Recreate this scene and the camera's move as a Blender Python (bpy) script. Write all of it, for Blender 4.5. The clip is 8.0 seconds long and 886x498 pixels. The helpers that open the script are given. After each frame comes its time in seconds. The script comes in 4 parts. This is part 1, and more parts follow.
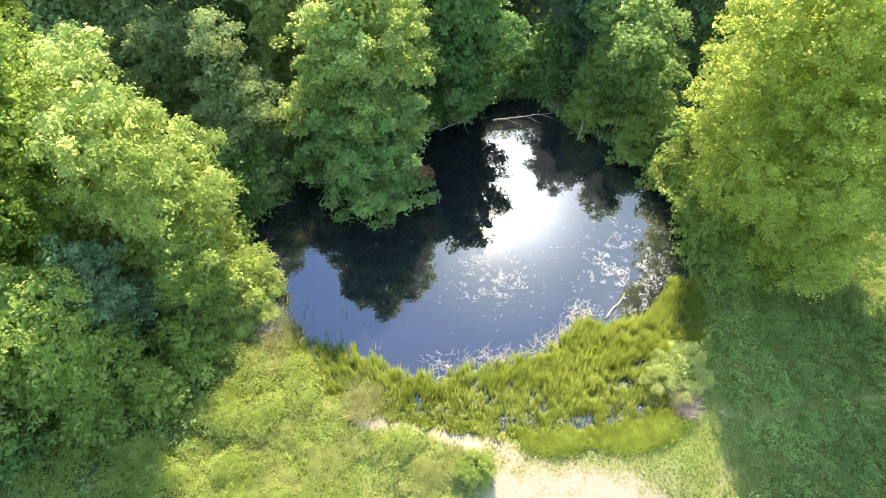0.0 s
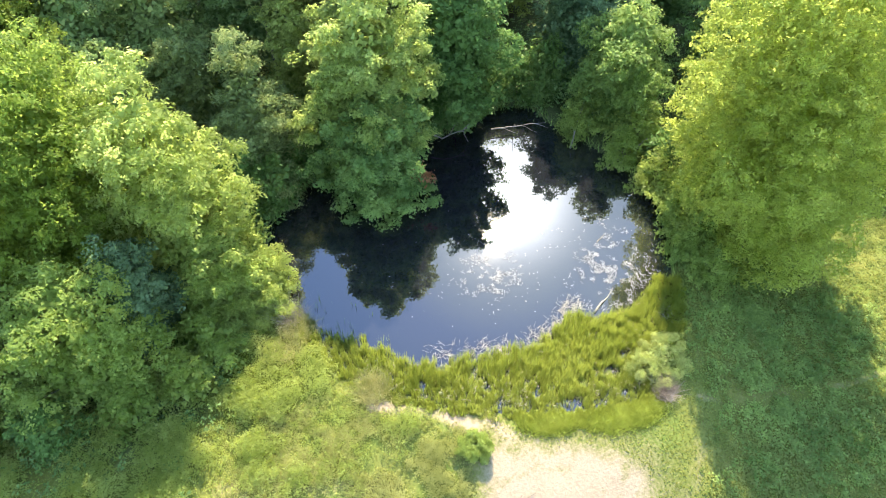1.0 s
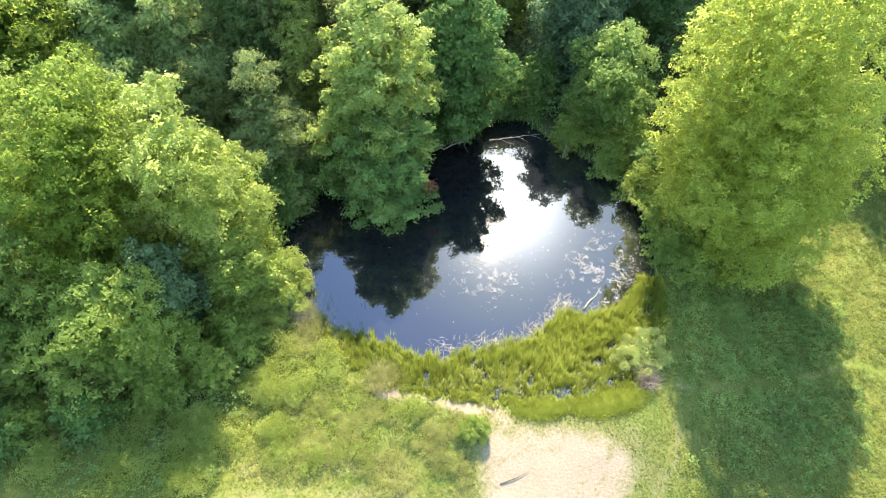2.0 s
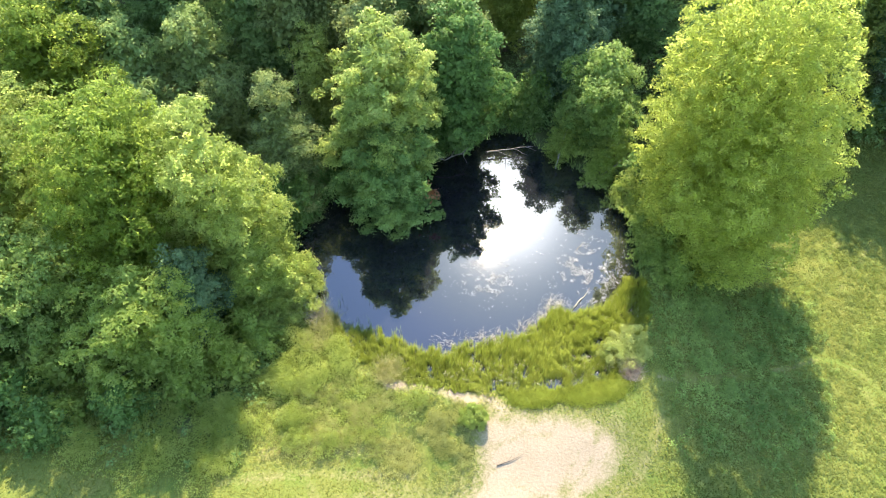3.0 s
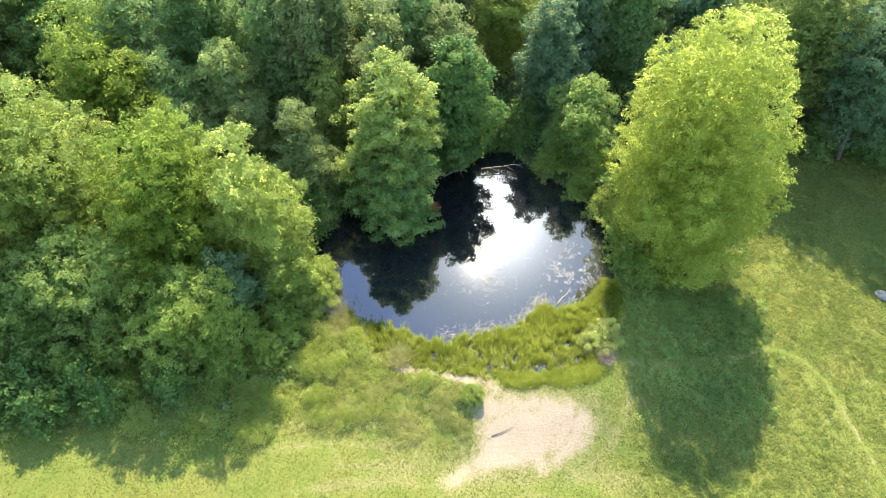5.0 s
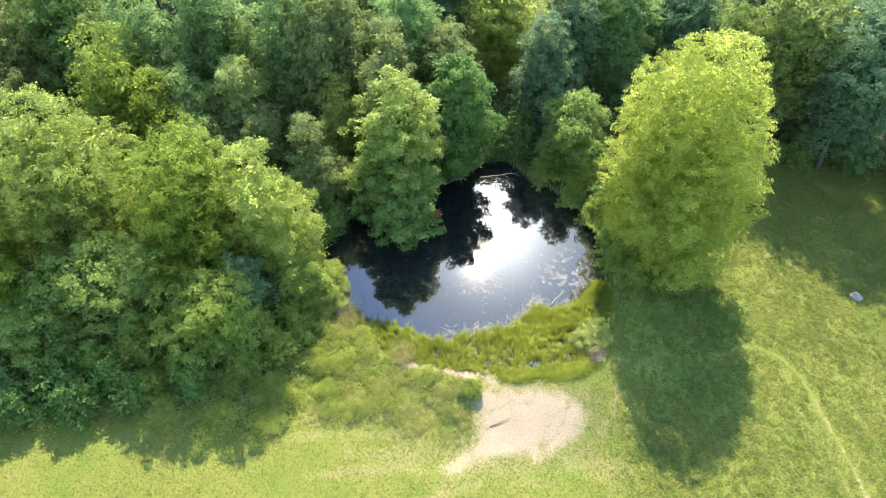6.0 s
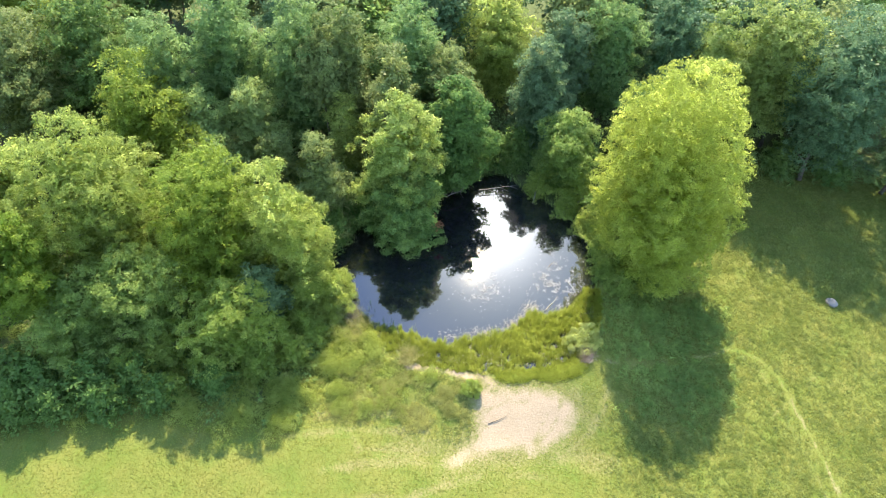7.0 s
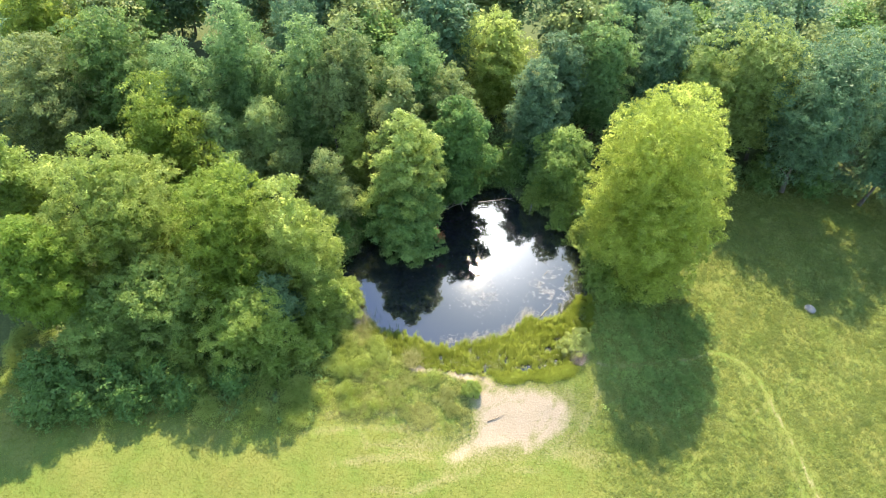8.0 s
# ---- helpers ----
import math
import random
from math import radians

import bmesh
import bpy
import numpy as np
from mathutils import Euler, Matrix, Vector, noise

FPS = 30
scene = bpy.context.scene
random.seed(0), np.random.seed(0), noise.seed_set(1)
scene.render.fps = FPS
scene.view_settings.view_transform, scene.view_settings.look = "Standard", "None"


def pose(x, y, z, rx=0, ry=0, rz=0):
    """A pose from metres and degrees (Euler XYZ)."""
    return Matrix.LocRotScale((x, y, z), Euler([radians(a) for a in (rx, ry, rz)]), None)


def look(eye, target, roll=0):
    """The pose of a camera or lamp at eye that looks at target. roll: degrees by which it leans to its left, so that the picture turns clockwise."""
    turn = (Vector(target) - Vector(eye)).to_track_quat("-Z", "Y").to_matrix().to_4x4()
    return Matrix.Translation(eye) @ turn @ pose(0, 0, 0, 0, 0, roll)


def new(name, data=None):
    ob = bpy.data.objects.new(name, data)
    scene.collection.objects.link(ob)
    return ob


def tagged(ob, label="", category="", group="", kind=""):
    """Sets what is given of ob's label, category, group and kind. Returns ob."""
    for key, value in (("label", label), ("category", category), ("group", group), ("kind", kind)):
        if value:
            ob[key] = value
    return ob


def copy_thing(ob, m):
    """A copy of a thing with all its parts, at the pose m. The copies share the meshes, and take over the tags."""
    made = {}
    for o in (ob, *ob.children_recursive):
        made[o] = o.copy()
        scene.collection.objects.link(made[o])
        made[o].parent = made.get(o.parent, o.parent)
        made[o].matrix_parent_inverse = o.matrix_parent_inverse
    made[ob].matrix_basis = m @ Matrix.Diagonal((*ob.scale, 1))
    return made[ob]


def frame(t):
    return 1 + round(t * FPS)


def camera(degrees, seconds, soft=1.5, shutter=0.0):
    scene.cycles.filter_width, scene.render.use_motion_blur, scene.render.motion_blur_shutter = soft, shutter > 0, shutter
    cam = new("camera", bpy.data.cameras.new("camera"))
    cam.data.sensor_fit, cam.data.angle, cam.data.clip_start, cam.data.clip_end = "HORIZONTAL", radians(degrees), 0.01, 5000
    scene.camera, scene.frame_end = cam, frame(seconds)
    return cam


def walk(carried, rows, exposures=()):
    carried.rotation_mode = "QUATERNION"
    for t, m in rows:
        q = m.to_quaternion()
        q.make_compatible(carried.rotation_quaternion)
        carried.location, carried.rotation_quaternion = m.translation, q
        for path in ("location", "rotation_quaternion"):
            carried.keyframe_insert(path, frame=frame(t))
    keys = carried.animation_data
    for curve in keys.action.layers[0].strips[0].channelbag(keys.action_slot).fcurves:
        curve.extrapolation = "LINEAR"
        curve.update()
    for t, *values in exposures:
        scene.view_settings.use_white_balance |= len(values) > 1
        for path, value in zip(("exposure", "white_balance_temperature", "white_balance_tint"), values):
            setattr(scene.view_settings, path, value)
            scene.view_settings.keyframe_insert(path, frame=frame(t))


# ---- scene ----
# camera: seconds, place in metres, pitch, lean and yaw in degrees
cam = camera(69.0, 8.0, soft=0.95)
ROWS = [
    (0.0, 0.15, -11.22, 19.962, -48.97, 0.7, 5.52),
    (0.5, 0.256, -11.992, 20.657, -48.7, 0.96, 5.75),
    (1, 0.222, -12.793, 21.448, -48.55, 0.8, 5.52),
    (1.5, 0.251, -13.623, 22.29, -48.34, 0.76, 5.5),
    (3, 0.281, -16.262, 25.089, -47.66, 0.57, 5.19),
    (3.5, 0.288, -17.124, 25.973, -47.44, 0.49, 5.08),
    (4, 0.175, -18.071, 26.778, -47.09, 0.16, 4.63),
    (4.5, 0.0, -19.0, 27.591, -46.82, -0.3, 4.07),
    (6, -0.119, -21.617, 30.4, -46.39, -0.65, 3.64),
    (6.5, -0.187, -22.437, 31.522, -46.25, -0.73, 3.5),
    (7, -0.256, -23.262, 32.696, -46.1, -0.84, 3.38),
    (7.5, -0.319, -24.087, 33.896, -45.95, -0.93, 3.29),
    (8, -0.408, -25.036, 34.963, -45.63, -1.04, 3.16),
]
walk(cam, [(t, pose(x, y, z, 90 + pitch, 0, yaw) @ pose(0, 0, 0, 0, 0, -lean)) for t, x, y, z, pitch, lean, yaw in ROWS],
     exposures=[(0.0, 1.95), (1.5, 1.89), (3.0, 1.78), (4.5, 1.72), (6.0, 1.68), (8.0, 1.66)])

# ---- sun, sky ----
SUN_AZ, SUN_EL = radians(0.8), radians(47.2)
SUN_DIR = Vector((math.sin(SUN_AZ) * math.cos(SUN_EL), math.cos(SUN_AZ) * math.cos(SUN_EL), math.sin(SUN_EL)))
sun_data = bpy.data.lights.new("sun", "SUN")
sun_data.energy, sun_data.angle, sun_data.color = 6.1, radians(0.53), (1.0, 0.855, 0.61)
sun = new("sun", sun_data)
sun.matrix_world = look(SUN_DIR * 200, (0, 0, 0))

world = bpy.data.worlds.new("sky")
scene.world = world
world.use_nodes = True
wt = world.node_tree


def node(tree, kind, inputs=None, **settings):
    n = tree.nodes.new(kind)
    for key, value in settings.items():
        setattr(n, key, value)
    for key, value in (inputs or {}).items():
        if isinstance(value, bpy.types.NodeSocket):
            tree.links.new(value, n.inputs[key])
        else:
            n.inputs[key].default_value = value
    return n


wt.nodes.clear()
sky = node(wt, "ShaderNodeTexSky", sky_type="NISHITA", sun_disc=False, sun_elevation=SUN_EL, sun_rotation=SUN_AZ, dust_density=0.15, ozone_density=6.0)
way = node(wt, "ShaderNodeTexCoord").outputs["Generated"]
cloud_noise = node(wt, "ShaderNodeTexNoise", {"Vector": way, "Scale": 3.1, "Detail": 7.0, "Roughness": 0.55, "Distortion": 0.35})
cloud = node(wt, "ShaderNodeMapRange", {"Value": cloud_noise.outputs["Fac"], "From Min": 0.36, "From Max": 0.62}, interpolation_type="SMOOTHSTEP")
# thin cloud, brightest just below the sun
BRIGHT_AZ, BRIGHT_EL = radians(2.5), radians(43.8)
BRIGHT_DIR = Vector((math.sin(BRIGHT_AZ) * math.cos(BRIGHT_EL), math.cos(BRIGHT_AZ) * math.cos(BRIGHT_EL), math.sin(BRIGHT_EL)))
toward = node(wt, "ShaderNodeVectorMath", {0: way, 1: BRIGHT_DIR}, operation="DOT_PRODUCT")
near_sun = node(wt, "ShaderNodeMath", {0: toward.outputs["Value"], 1: 0.0}, operation="MAXIMUM")
glow_wide = node(wt, "ShaderNodeMath", {0: near_sun.outputs[0], 1: 22.0}, operation="POWER")
glow_core = node(wt, "ShaderNodeMath", {0: near_sun.outputs[0], 1: 330.0}, operation="POWER")
glow_part = node(wt, "ShaderNodeMath", {0: glow_core.outputs[0], 1: 4.5}, operation="MULTIPLY")
glow_sum = node(wt, "ShaderNodeMath", {0: glow_wide.outputs[0], 1: 0.3, 2: glow_part.outputs[0]}, operation="MULTIPLY_ADD")
veil = node(wt, "ShaderNodeVectorMath", {0: (1.0, 0.99, 0.98), "Scale": glow_sum.outputs[0]}, operation="SCALE")
cloud_light = node(wt, "ShaderNodeVectorMath", {0: veil.outputs[0], 1: (0.54, 0.73, 0.97)}, operation="ADD")
sky_light = node(wt, "ShaderNodeVectorMath", {0: sky.outputs[0], "Scale": 0.22}, operation="SCALE")
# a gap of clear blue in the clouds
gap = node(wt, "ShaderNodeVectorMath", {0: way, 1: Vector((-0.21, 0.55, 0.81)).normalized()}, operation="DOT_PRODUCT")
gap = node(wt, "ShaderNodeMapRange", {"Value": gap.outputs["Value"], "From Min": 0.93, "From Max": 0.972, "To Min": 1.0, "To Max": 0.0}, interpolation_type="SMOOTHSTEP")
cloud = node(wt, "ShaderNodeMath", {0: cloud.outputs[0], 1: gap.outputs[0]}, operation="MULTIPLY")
bank_of_cloud = node(wt, "ShaderNodeMapRange", {"Value": toward.outputs["Value"], "From Min": 0.972, "From Max": 0.994}, interpolation_type="SMOOTHSTEP")
cloud = node(wt, "ShaderNodeMath", {0: cloud.outputs[0], 1: bank_of_cloud.outputs[0]}, operation="MAXIMUM")
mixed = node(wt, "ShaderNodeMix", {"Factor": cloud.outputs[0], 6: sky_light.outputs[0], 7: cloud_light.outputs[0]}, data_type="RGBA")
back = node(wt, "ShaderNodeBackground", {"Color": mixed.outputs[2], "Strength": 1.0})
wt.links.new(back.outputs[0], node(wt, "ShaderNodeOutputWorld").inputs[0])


# ---- materials ----
def material(name):
    m = bpy.data.materials.new(name)
    m.use_nodes = True
    m.node_tree.nodes.clear()
    return m, m.node_tree


def finish(t, shader):
    t.links.new(shader, node(t, "ShaderNodeOutputMaterial").inputs[0])


def mix_rgb(t, fac, a, b, blend="MIX"):
    return node(t, "ShaderNodeMix", {"Factor": fac, 6: a, 7: b}, data_type="RGBA", blend_type=blend).outputs[2]


def rgb(r, g, b):
    return (r, g, b, 1.0)


def leaf_material(name, dark, light, thin=0.58, patch=0.55, gloss=0.48, vary=(0.86, 1.22), shine=0.14, hue=(0.480, 0.497)):
    """Leaves: each island its own tone, large uneven patches, light through the blade."""
    m, t = material(name)
    dark, light = rgb(dark[0], dark[1], dark[2] * 1.06), rgb(light[0], light[1], light[2] * 1.06)
    rnd = node(t, "ShaderNodeNewGeometry").outputs["Random Per Island"]
    own = node(t, "ShaderNodeObjectInfo").outputs["Random"]
    place = node(t, "ShaderNodeTexCoord").outputs["Object"]
    blot = node(t, "ShaderNodeTexNoise", {"Vector": place, "Scale": patch, "Detail": 3.0}).outputs["Fac"]
    blot = node(t, "ShaderNodeMapRange", {"Value": blot, "From Min": 0.35, "From Max": 0.65}).outputs[0]
    sprig_tone = node(t, "ShaderNodeTexNoise", {"Vector": place, "Scale": 3.2, "Detail": 2.0}).outputs["Fac"]
    sprig_tone = node(t, "ShaderNodeMapRange", {"Value": sprig_tone, "From Min": 0.34, "From Max": 0.66}).outputs[0]
    rnd = node(t, "ShaderNodeMix", {"Factor": 0.62, 2: rnd, 3: sprig_tone}).outputs[0]
    tone = node(t, "ShaderNodeMath", {0: rnd, 1: 0.5}, operation="MULTIPLY").outputs[0]
    tone = node(t, "ShaderNodeMath", {0: blot, 1: 0.6, 2: tone}, operation="MULTIPLY_ADD").outputs[0]
    col = mix_rgb(t, tone, dark, light)
    shift = node(t, "ShaderNodeMapRange", {"Value": own, "To Min": hue[0], "To Max": hue[1]}).outputs[0]
    value = node(t, "ShaderNodeMapRange", {"Value": rnd, "To Min": vary[0], "To Max": vary[1]}).outputs[0]
    col = node(t, "ShaderNodeHueSaturation", {"Color": col, "Hue": shift, "Saturation": 1.02, "Value": value}).outputs[0]
    face = node(t, "ShaderNodeBsdfPrincipled", {"Base Color": col, "Roughness": gloss, "Specular IOR Level": shine}).outputs[0]
    lit = node(t, "ShaderNodeHueSaturation", {"Color": col, "Hue": 0.49, "Saturation": 0.95, "Value": 1.85}).outputs[0]
    through_blade = node(t, "ShaderNodeBsdfTranslucent", {"Color": lit}).outputs[0]
    finish(t, node(t, "ShaderNodeMixShader", {0: thin, 1: face, 2: through_blade}).outputs[0])
    return m


LEAF_GOLD = leaf_material("leaf_gold_green", rgb(0.170, 0.228, 0.038), rgb(0.285, 0.342, 0.076), thin=0.66)
LEAF_LIGHT = leaf_material("leaf_light_green", rgb(0.112, 0.184, 0.036), rgb(0.224, 0.300, 0.080), thin=0.6)
LEAF_PALE = leaf_material("leaf_pale_green", rgb(0.140, 0.210, 0.048), rgb(0.258, 0.334, 0.098), thin=0.66)
LEAF_LIME = leaf_material("leaf_lime", rgb(0.083, 0.145, 0.019), rgb(0.164, 0.241, 0.043))
LEAF_MID = leaf_material("leaf_mid_green", rgb(0.072, 0.150, 0.035), rgb(0.190, 0.280, 0.078), thin=0.5, hue=(0.476, 0.492))
LEAF_TIER = leaf_material("leaf_tier_green", rgb(0.120, 0.190, 0.040), rgb(0.275, 0.350, 0.105), thin=0.55, hue=(0.478, 0.49))
LEAF_MAPLE = leaf_material("leaf_maple_green", rgb(0.058, 0.132, 0.034), rgb(0.180, 0.265, 0.076), thin=0.46, hue=(0.482, 0.494))
LEAF_PALE_OLIVE = leaf_material("leaf_pale_olive", rgb(0.102, 0.168, 0.040), rgb(0.198, 0.272, 0.082), thin=0.5, hue=(0.482, 0.496))
LEAF_WOOD = leaf_material("leaf_wood_green", rgb(0.066, 0.138, 0.042), rgb(0.165, 0.258, 0.088), thin=0.48, hue=(0.480, 0.497))
LEAF_DARK = leaf_material("leaf_dark_green", rgb(0.054, 0.118, 0.027), rgb(0.122, 0.202, 0.054), thin=0.40, hue=(0.482, 0.500))
LEAF_GREY = leaf_material("leaf_grey_green", rgb(0.050, 0.107, 0.047), rgb(0.122, 0.195, 0.090), thin=0.38, hue=(0.486, 0.504))
LEAF_SILVER = leaf_material("leaf_silver_green", rgb(0.115, 0.185, 0.058), rgb(0.230, 0.312, 0.108), thin=0.42)
LEAF_OLIVE = leaf_material("leaf_olive", rgb(0.075, 0.131, 0.041), rgb(0.168, 0.226, 0.076), thin=0.44, hue=(0.474, 0.488))
LEAF_RUST = leaf_material("leaf_rust", rgb(0.20, 0.105, 0.045), rgb(0.33, 0.19, 0.085))
NEEDLE = leaf_material("needle_green", rgb(0.075, 0.130, 0.042), rgb(0.215, 0.275, 0.100), thin=0.4)
WEED = leaf_material("weed_green", rgb(0.172, 0.232, 0.056), rgb(0.262, 0.318, 0.104), thin=0.7, patch=0.9, vary=(0.93, 1.17), gloss=0.8, shine=0.05)
CLOVER = leaf_material("clover_green", rgb(0.112, 0.148, 0.034), rgb(0.168, 0.196, 0.056), thin=0.5, patch=0.3, vary=(0.93, 1.17), gloss=0.8, shine=0.05)
PALE_WEED = leaf_material("pale_weed_green", rgb(0.192, 0.224, 0.074), rgb(0.285, 0.305, 0.120), thin=0.62, vary=(0.93, 1.15), gloss=0.8, shine=0.05)
FIELD_WEED = leaf_material("field_weed_green", rgb(0.117, 0.162, 0.041), rgb(0.192, 0.224, 0.074), thin=0.6, patch=0.4, vary=(0.93, 1.15), gloss=0.8, shine=0.05)
MARSH = leaf_material("marsh_grass_green", rgb(0.150, 0.212, 0.032), rgb(0.232, 0.295, 0.062), thin=0.66, patch=0.5, vary=(0.93, 1.15), gloss=0.8, shine=0.05)
SEDGE = leaf_material("sedge_green", rgb(0.100, 0.142, 0.016), rgb(0.180, 0.226, 0.038), thin=0.5, patch=0.4, vary=(0.92, 1.14))
GRASS = leaf_material("grass_green", rgb(0.106, 0.134, 0.028), rgb(0.176, 0.192, 0.050), thin=0.62, patch=0.35, vary=(0.9, 1.2), gloss=0.8, shine=0.05)
FEATHER = leaf_material("feather_leaf", rgb(0.205, 0.258, 0.080), rgb(0.305, 0.358, 0.140), thin=0.7, vary=(0.93, 1.17), shine=0.2)
PALE_STALK = leaf_material("pale_stalk", rgb(0.192, 0.176, 0.128), rgb(0.352, 0.328, 0.256), thin=0.2)
BROWN_GRASS = leaf_material("brown_grass", rgb(0.185, 0.20, 0.07), rgb(0.33, 0.34, 0.14), thin=0.45)
DRY_STEM = leaf_material("dry_stem", rgb(0.150, 0.128, 0.098), rgb(0.265, 0.235, 0.185), thin=0.3)
PALE_BITS = leaf_material("bleached_litter", rgb(0.214, 0.209, 0.195), rgb(0.363, 0.358, 0.344), thin=0.15)


def bark_material(name, dark, light, scale=6.0):
    m, t = material(name)
    place = node(t, "ShaderNodeTexCoord").outputs["Object"]
    long_grain = node(t, "ShaderNodeMapping", {"Vector": place, "Scale": (1.0, 1.0, 0.22)}).outputs[0]
    n1 = node(t, "ShaderNodeTexNoise", {"Vector": long_grain, "Scale": scale * 2.5, "Detail": 6.0}).outputs["Fac"]
    n2 = node(t, "ShaderNodeTexNoise", {"Vector": place, "Scale": 1.3, "Detail": 3.0}).outputs["Fac"]
    f = node(t, "ShaderNodeMath", {0: n1, 1: n2}, operation="MULTIPLY").outputs[0]
    f = node(t, "ShaderNodeMapRange", {"Value": f, "From Min": 0.12, "From Max": 0.42}).outputs[0]
    bump = node(t, "ShaderNodeBump", {"Height": n1, "Strength": 0.7, "Distance": 0.03}).outputs[0]
    finish(t, node(t, "ShaderNodeBsdfPrincipled", {"Base Color": mix_rgb(t, f, dark, light), "Roughness": 0.9, "Normal": bump}).outputs[0])
    return m


BARK = bark_material("bark", rgb(0.045, 0.036, 0.028), rgb(0.19, 0.16, 0.13))
DEAD_WOOD = bark_material("dead_wood", rgb(0.13, 0.11, 0.09), rgb(0.34, 0.31, 0.27))

# water: dark and murky, with a faint ripple; blue tint stands in for reflected sky
WATER, t = material("pond_water")
place = node(t, "ShaderNodeTexCoord").outputs["Object"]
rip = node(t, "ShaderNodeTexNoise", {"Vector": place, "Scale": 1.6, "Detail": 3.0}).outputs["Fac"]
murk_sky_tint = node(t, "ShaderNodeTexNoise", {"Vector": place, "Scale": 0.35, "Detail": 4.0}).outputs["Fac"]
bump = node(t, "ShaderNodeBump", {"Height": rip, "Strength": 0.06, "Distance": 0.02}).outputs[0]
# sky glimpsed through leaf gaps is put into the base colour
finish(t, node(t, "ShaderNodeBsdfPrincipled", {"Base Color": mix_rgb(t, murk_sky_tint, rgb(0.0050, 0.0060, 0.0090), rgb(0.0092, 0.0096, 0.0122)),
       "Roughness": 0.02, "IOR": 1.82, "Normal": bump}).outputs[0])

# ground: turf, bare sand, straw and forest litter, by the layers in the attribute "soil"
GROUND, t = material("ground")
place = node(t, "ShaderNodeTexCoord").outputs["Object"]
soil = node(t, "ShaderNodeVertexColor", layer_name="soil").outputs["Color"]
parts3 = node(t, "ShaderNodeSeparateColor", {"Color": soil})
fine = node(t, "ShaderNodeTexNoise", {"Vector": place, "Scale": 9.0, "Detail": 8.0, "Roughness": 0.65}).outputs["Fac"]
broad = node(t, "ShaderNodeTexNoise", {"Vector": place, "Scale": 0.5, "Detail": 5.0, "Roughness": 0.6}).outputs["Fac"]
fine_c = node(t, "ShaderNodeMapRange", {"Value": fine, "From Min": 0.32, "From Max": 0.68}).outputs[0]
broad_c = node(t, "ShaderNodeMapRange", {"Value": broad, "From Min": 0.35, "From Max": 0.65}).outputs[0]
turf_a = mix_rgb(t, fine_c, rgb(0.064, 0.096, 0.016), rgb(0.098, 0.130, 0.026))
turf_b = mix_rgb(t, fine_c, rgb(0.094, 0.106, 0.023), rgb(0.138, 0.142, 0.038))
turf = mix_rgb(t, broad_c, turf_a, turf_b)
dry = mix_rgb(t, fine_c, rgb(0.118, 0.112, 0.043), rgb(0.178, 0.164, 0.074))
sand = mix_rgb(t, fine_c, rgb(0.228, 0.178, 0.126), rgb(0.285, 0.228, 0.166))
litter = mix_rgb(t, fine_c, rgb(0.035, 0.055, 0.018), rgb(0.095, 0.110, 0.040))
edge = node(t, "ShaderNodeMath", {0: fine, 1: 0.5}, operation="SUBTRACT").outputs[0]


def layer(channel, width):
    f = node(t, "ShaderNodeMath", {0: edge, 1: width, 2: parts3.outputs[channel]}, operation="MULTIPLY_ADD").outputs[0]
    return node(t, "ShaderNodeMapRange", {"Value": f, "From Min": 0.25, "From Max": 0.75}).outputs[0]


col = mix_rgb(t, layer(1, 1.5), turf, dry)
col = mix_rgb(t, layer(2, 1.0), col, litter)
patchy = node(t, "ShaderNodeTexNoise", {"Vector": place, "Scale": 1.7, "Detail": 6.0, "Roughness": 0.7}).outputs["Fac"]
patchy = node(t, "ShaderNodeMapRange", {"Value": patchy, "From Min": 0.4, "From Max": 0.62}).outputs[0]
sand = mix_rgb(t, patchy, mix_rgb(t, 0.16, sand, rgb(0.150, 0.120, 0.065)), sand)
col = mix_rgb(t, layer(0, 0.7), col, sand)
bump = node(t, "ShaderNodeBump", {"Height": fine, "Strength": 0.6, "Distance": 0.06}).outputs[0]
finish(t, node(t, "ShaderNodeBsdfPrincipled", {"Base Color": col, "Roughness": 0.95, "Specular IOR Level": 0.15, "Normal": bump}).outputs[0])

STONE, t = material("pale_stone")
place = node(t, "ShaderNodeTexCoord").outputs["Object"]
n1 = node(t, "ShaderNodeTexNoise", {"Vector": place, "Scale": 5.0, "Detail": 6.0}).outputs["Fac"]
bump = node(t, "ShaderNodeBump", {"Height": n1, "Strength": 0.6, "Distance": 0.03}).outputs[0]
finish(t, node(t, "ShaderNodeBsdfPrincipled", {"Base Color": mix_rgb(t, n1, rgb(0.10, 0.09, 0.08), rgb(0.20, 0.185, 0.17)), "Roughness": 0.85, "Normal": bump}).outputs[0])

# ---- the lie of the land ----
# shoreline of the open water with its reed bed, counter-clockwise
SHORE = np.array([(-6.9, 1.6), (-5.6, 0.1), (-4.2, -0.75), (-2.6, -1.25), (-0.8, -1.5), (1.6, -1.55), (4.2, -1.35), (6.2, -0.7), (7.5, 1.2), (8.1, 3.4),
                  (8.2, 6.0), (8.2, 9.0), (7.4, 11.2), (6.2, 12.9), (4.0, 14.6), (2.2, 16.6), (0.8, 16.6), (-1.0, 14.8), (-3.4, 13.2), (-6.0, 11.5), (-8.2, 9.6),
                  (-9.6, 7.2), (-9.4, 5.2), (-8.0, 3.2)])


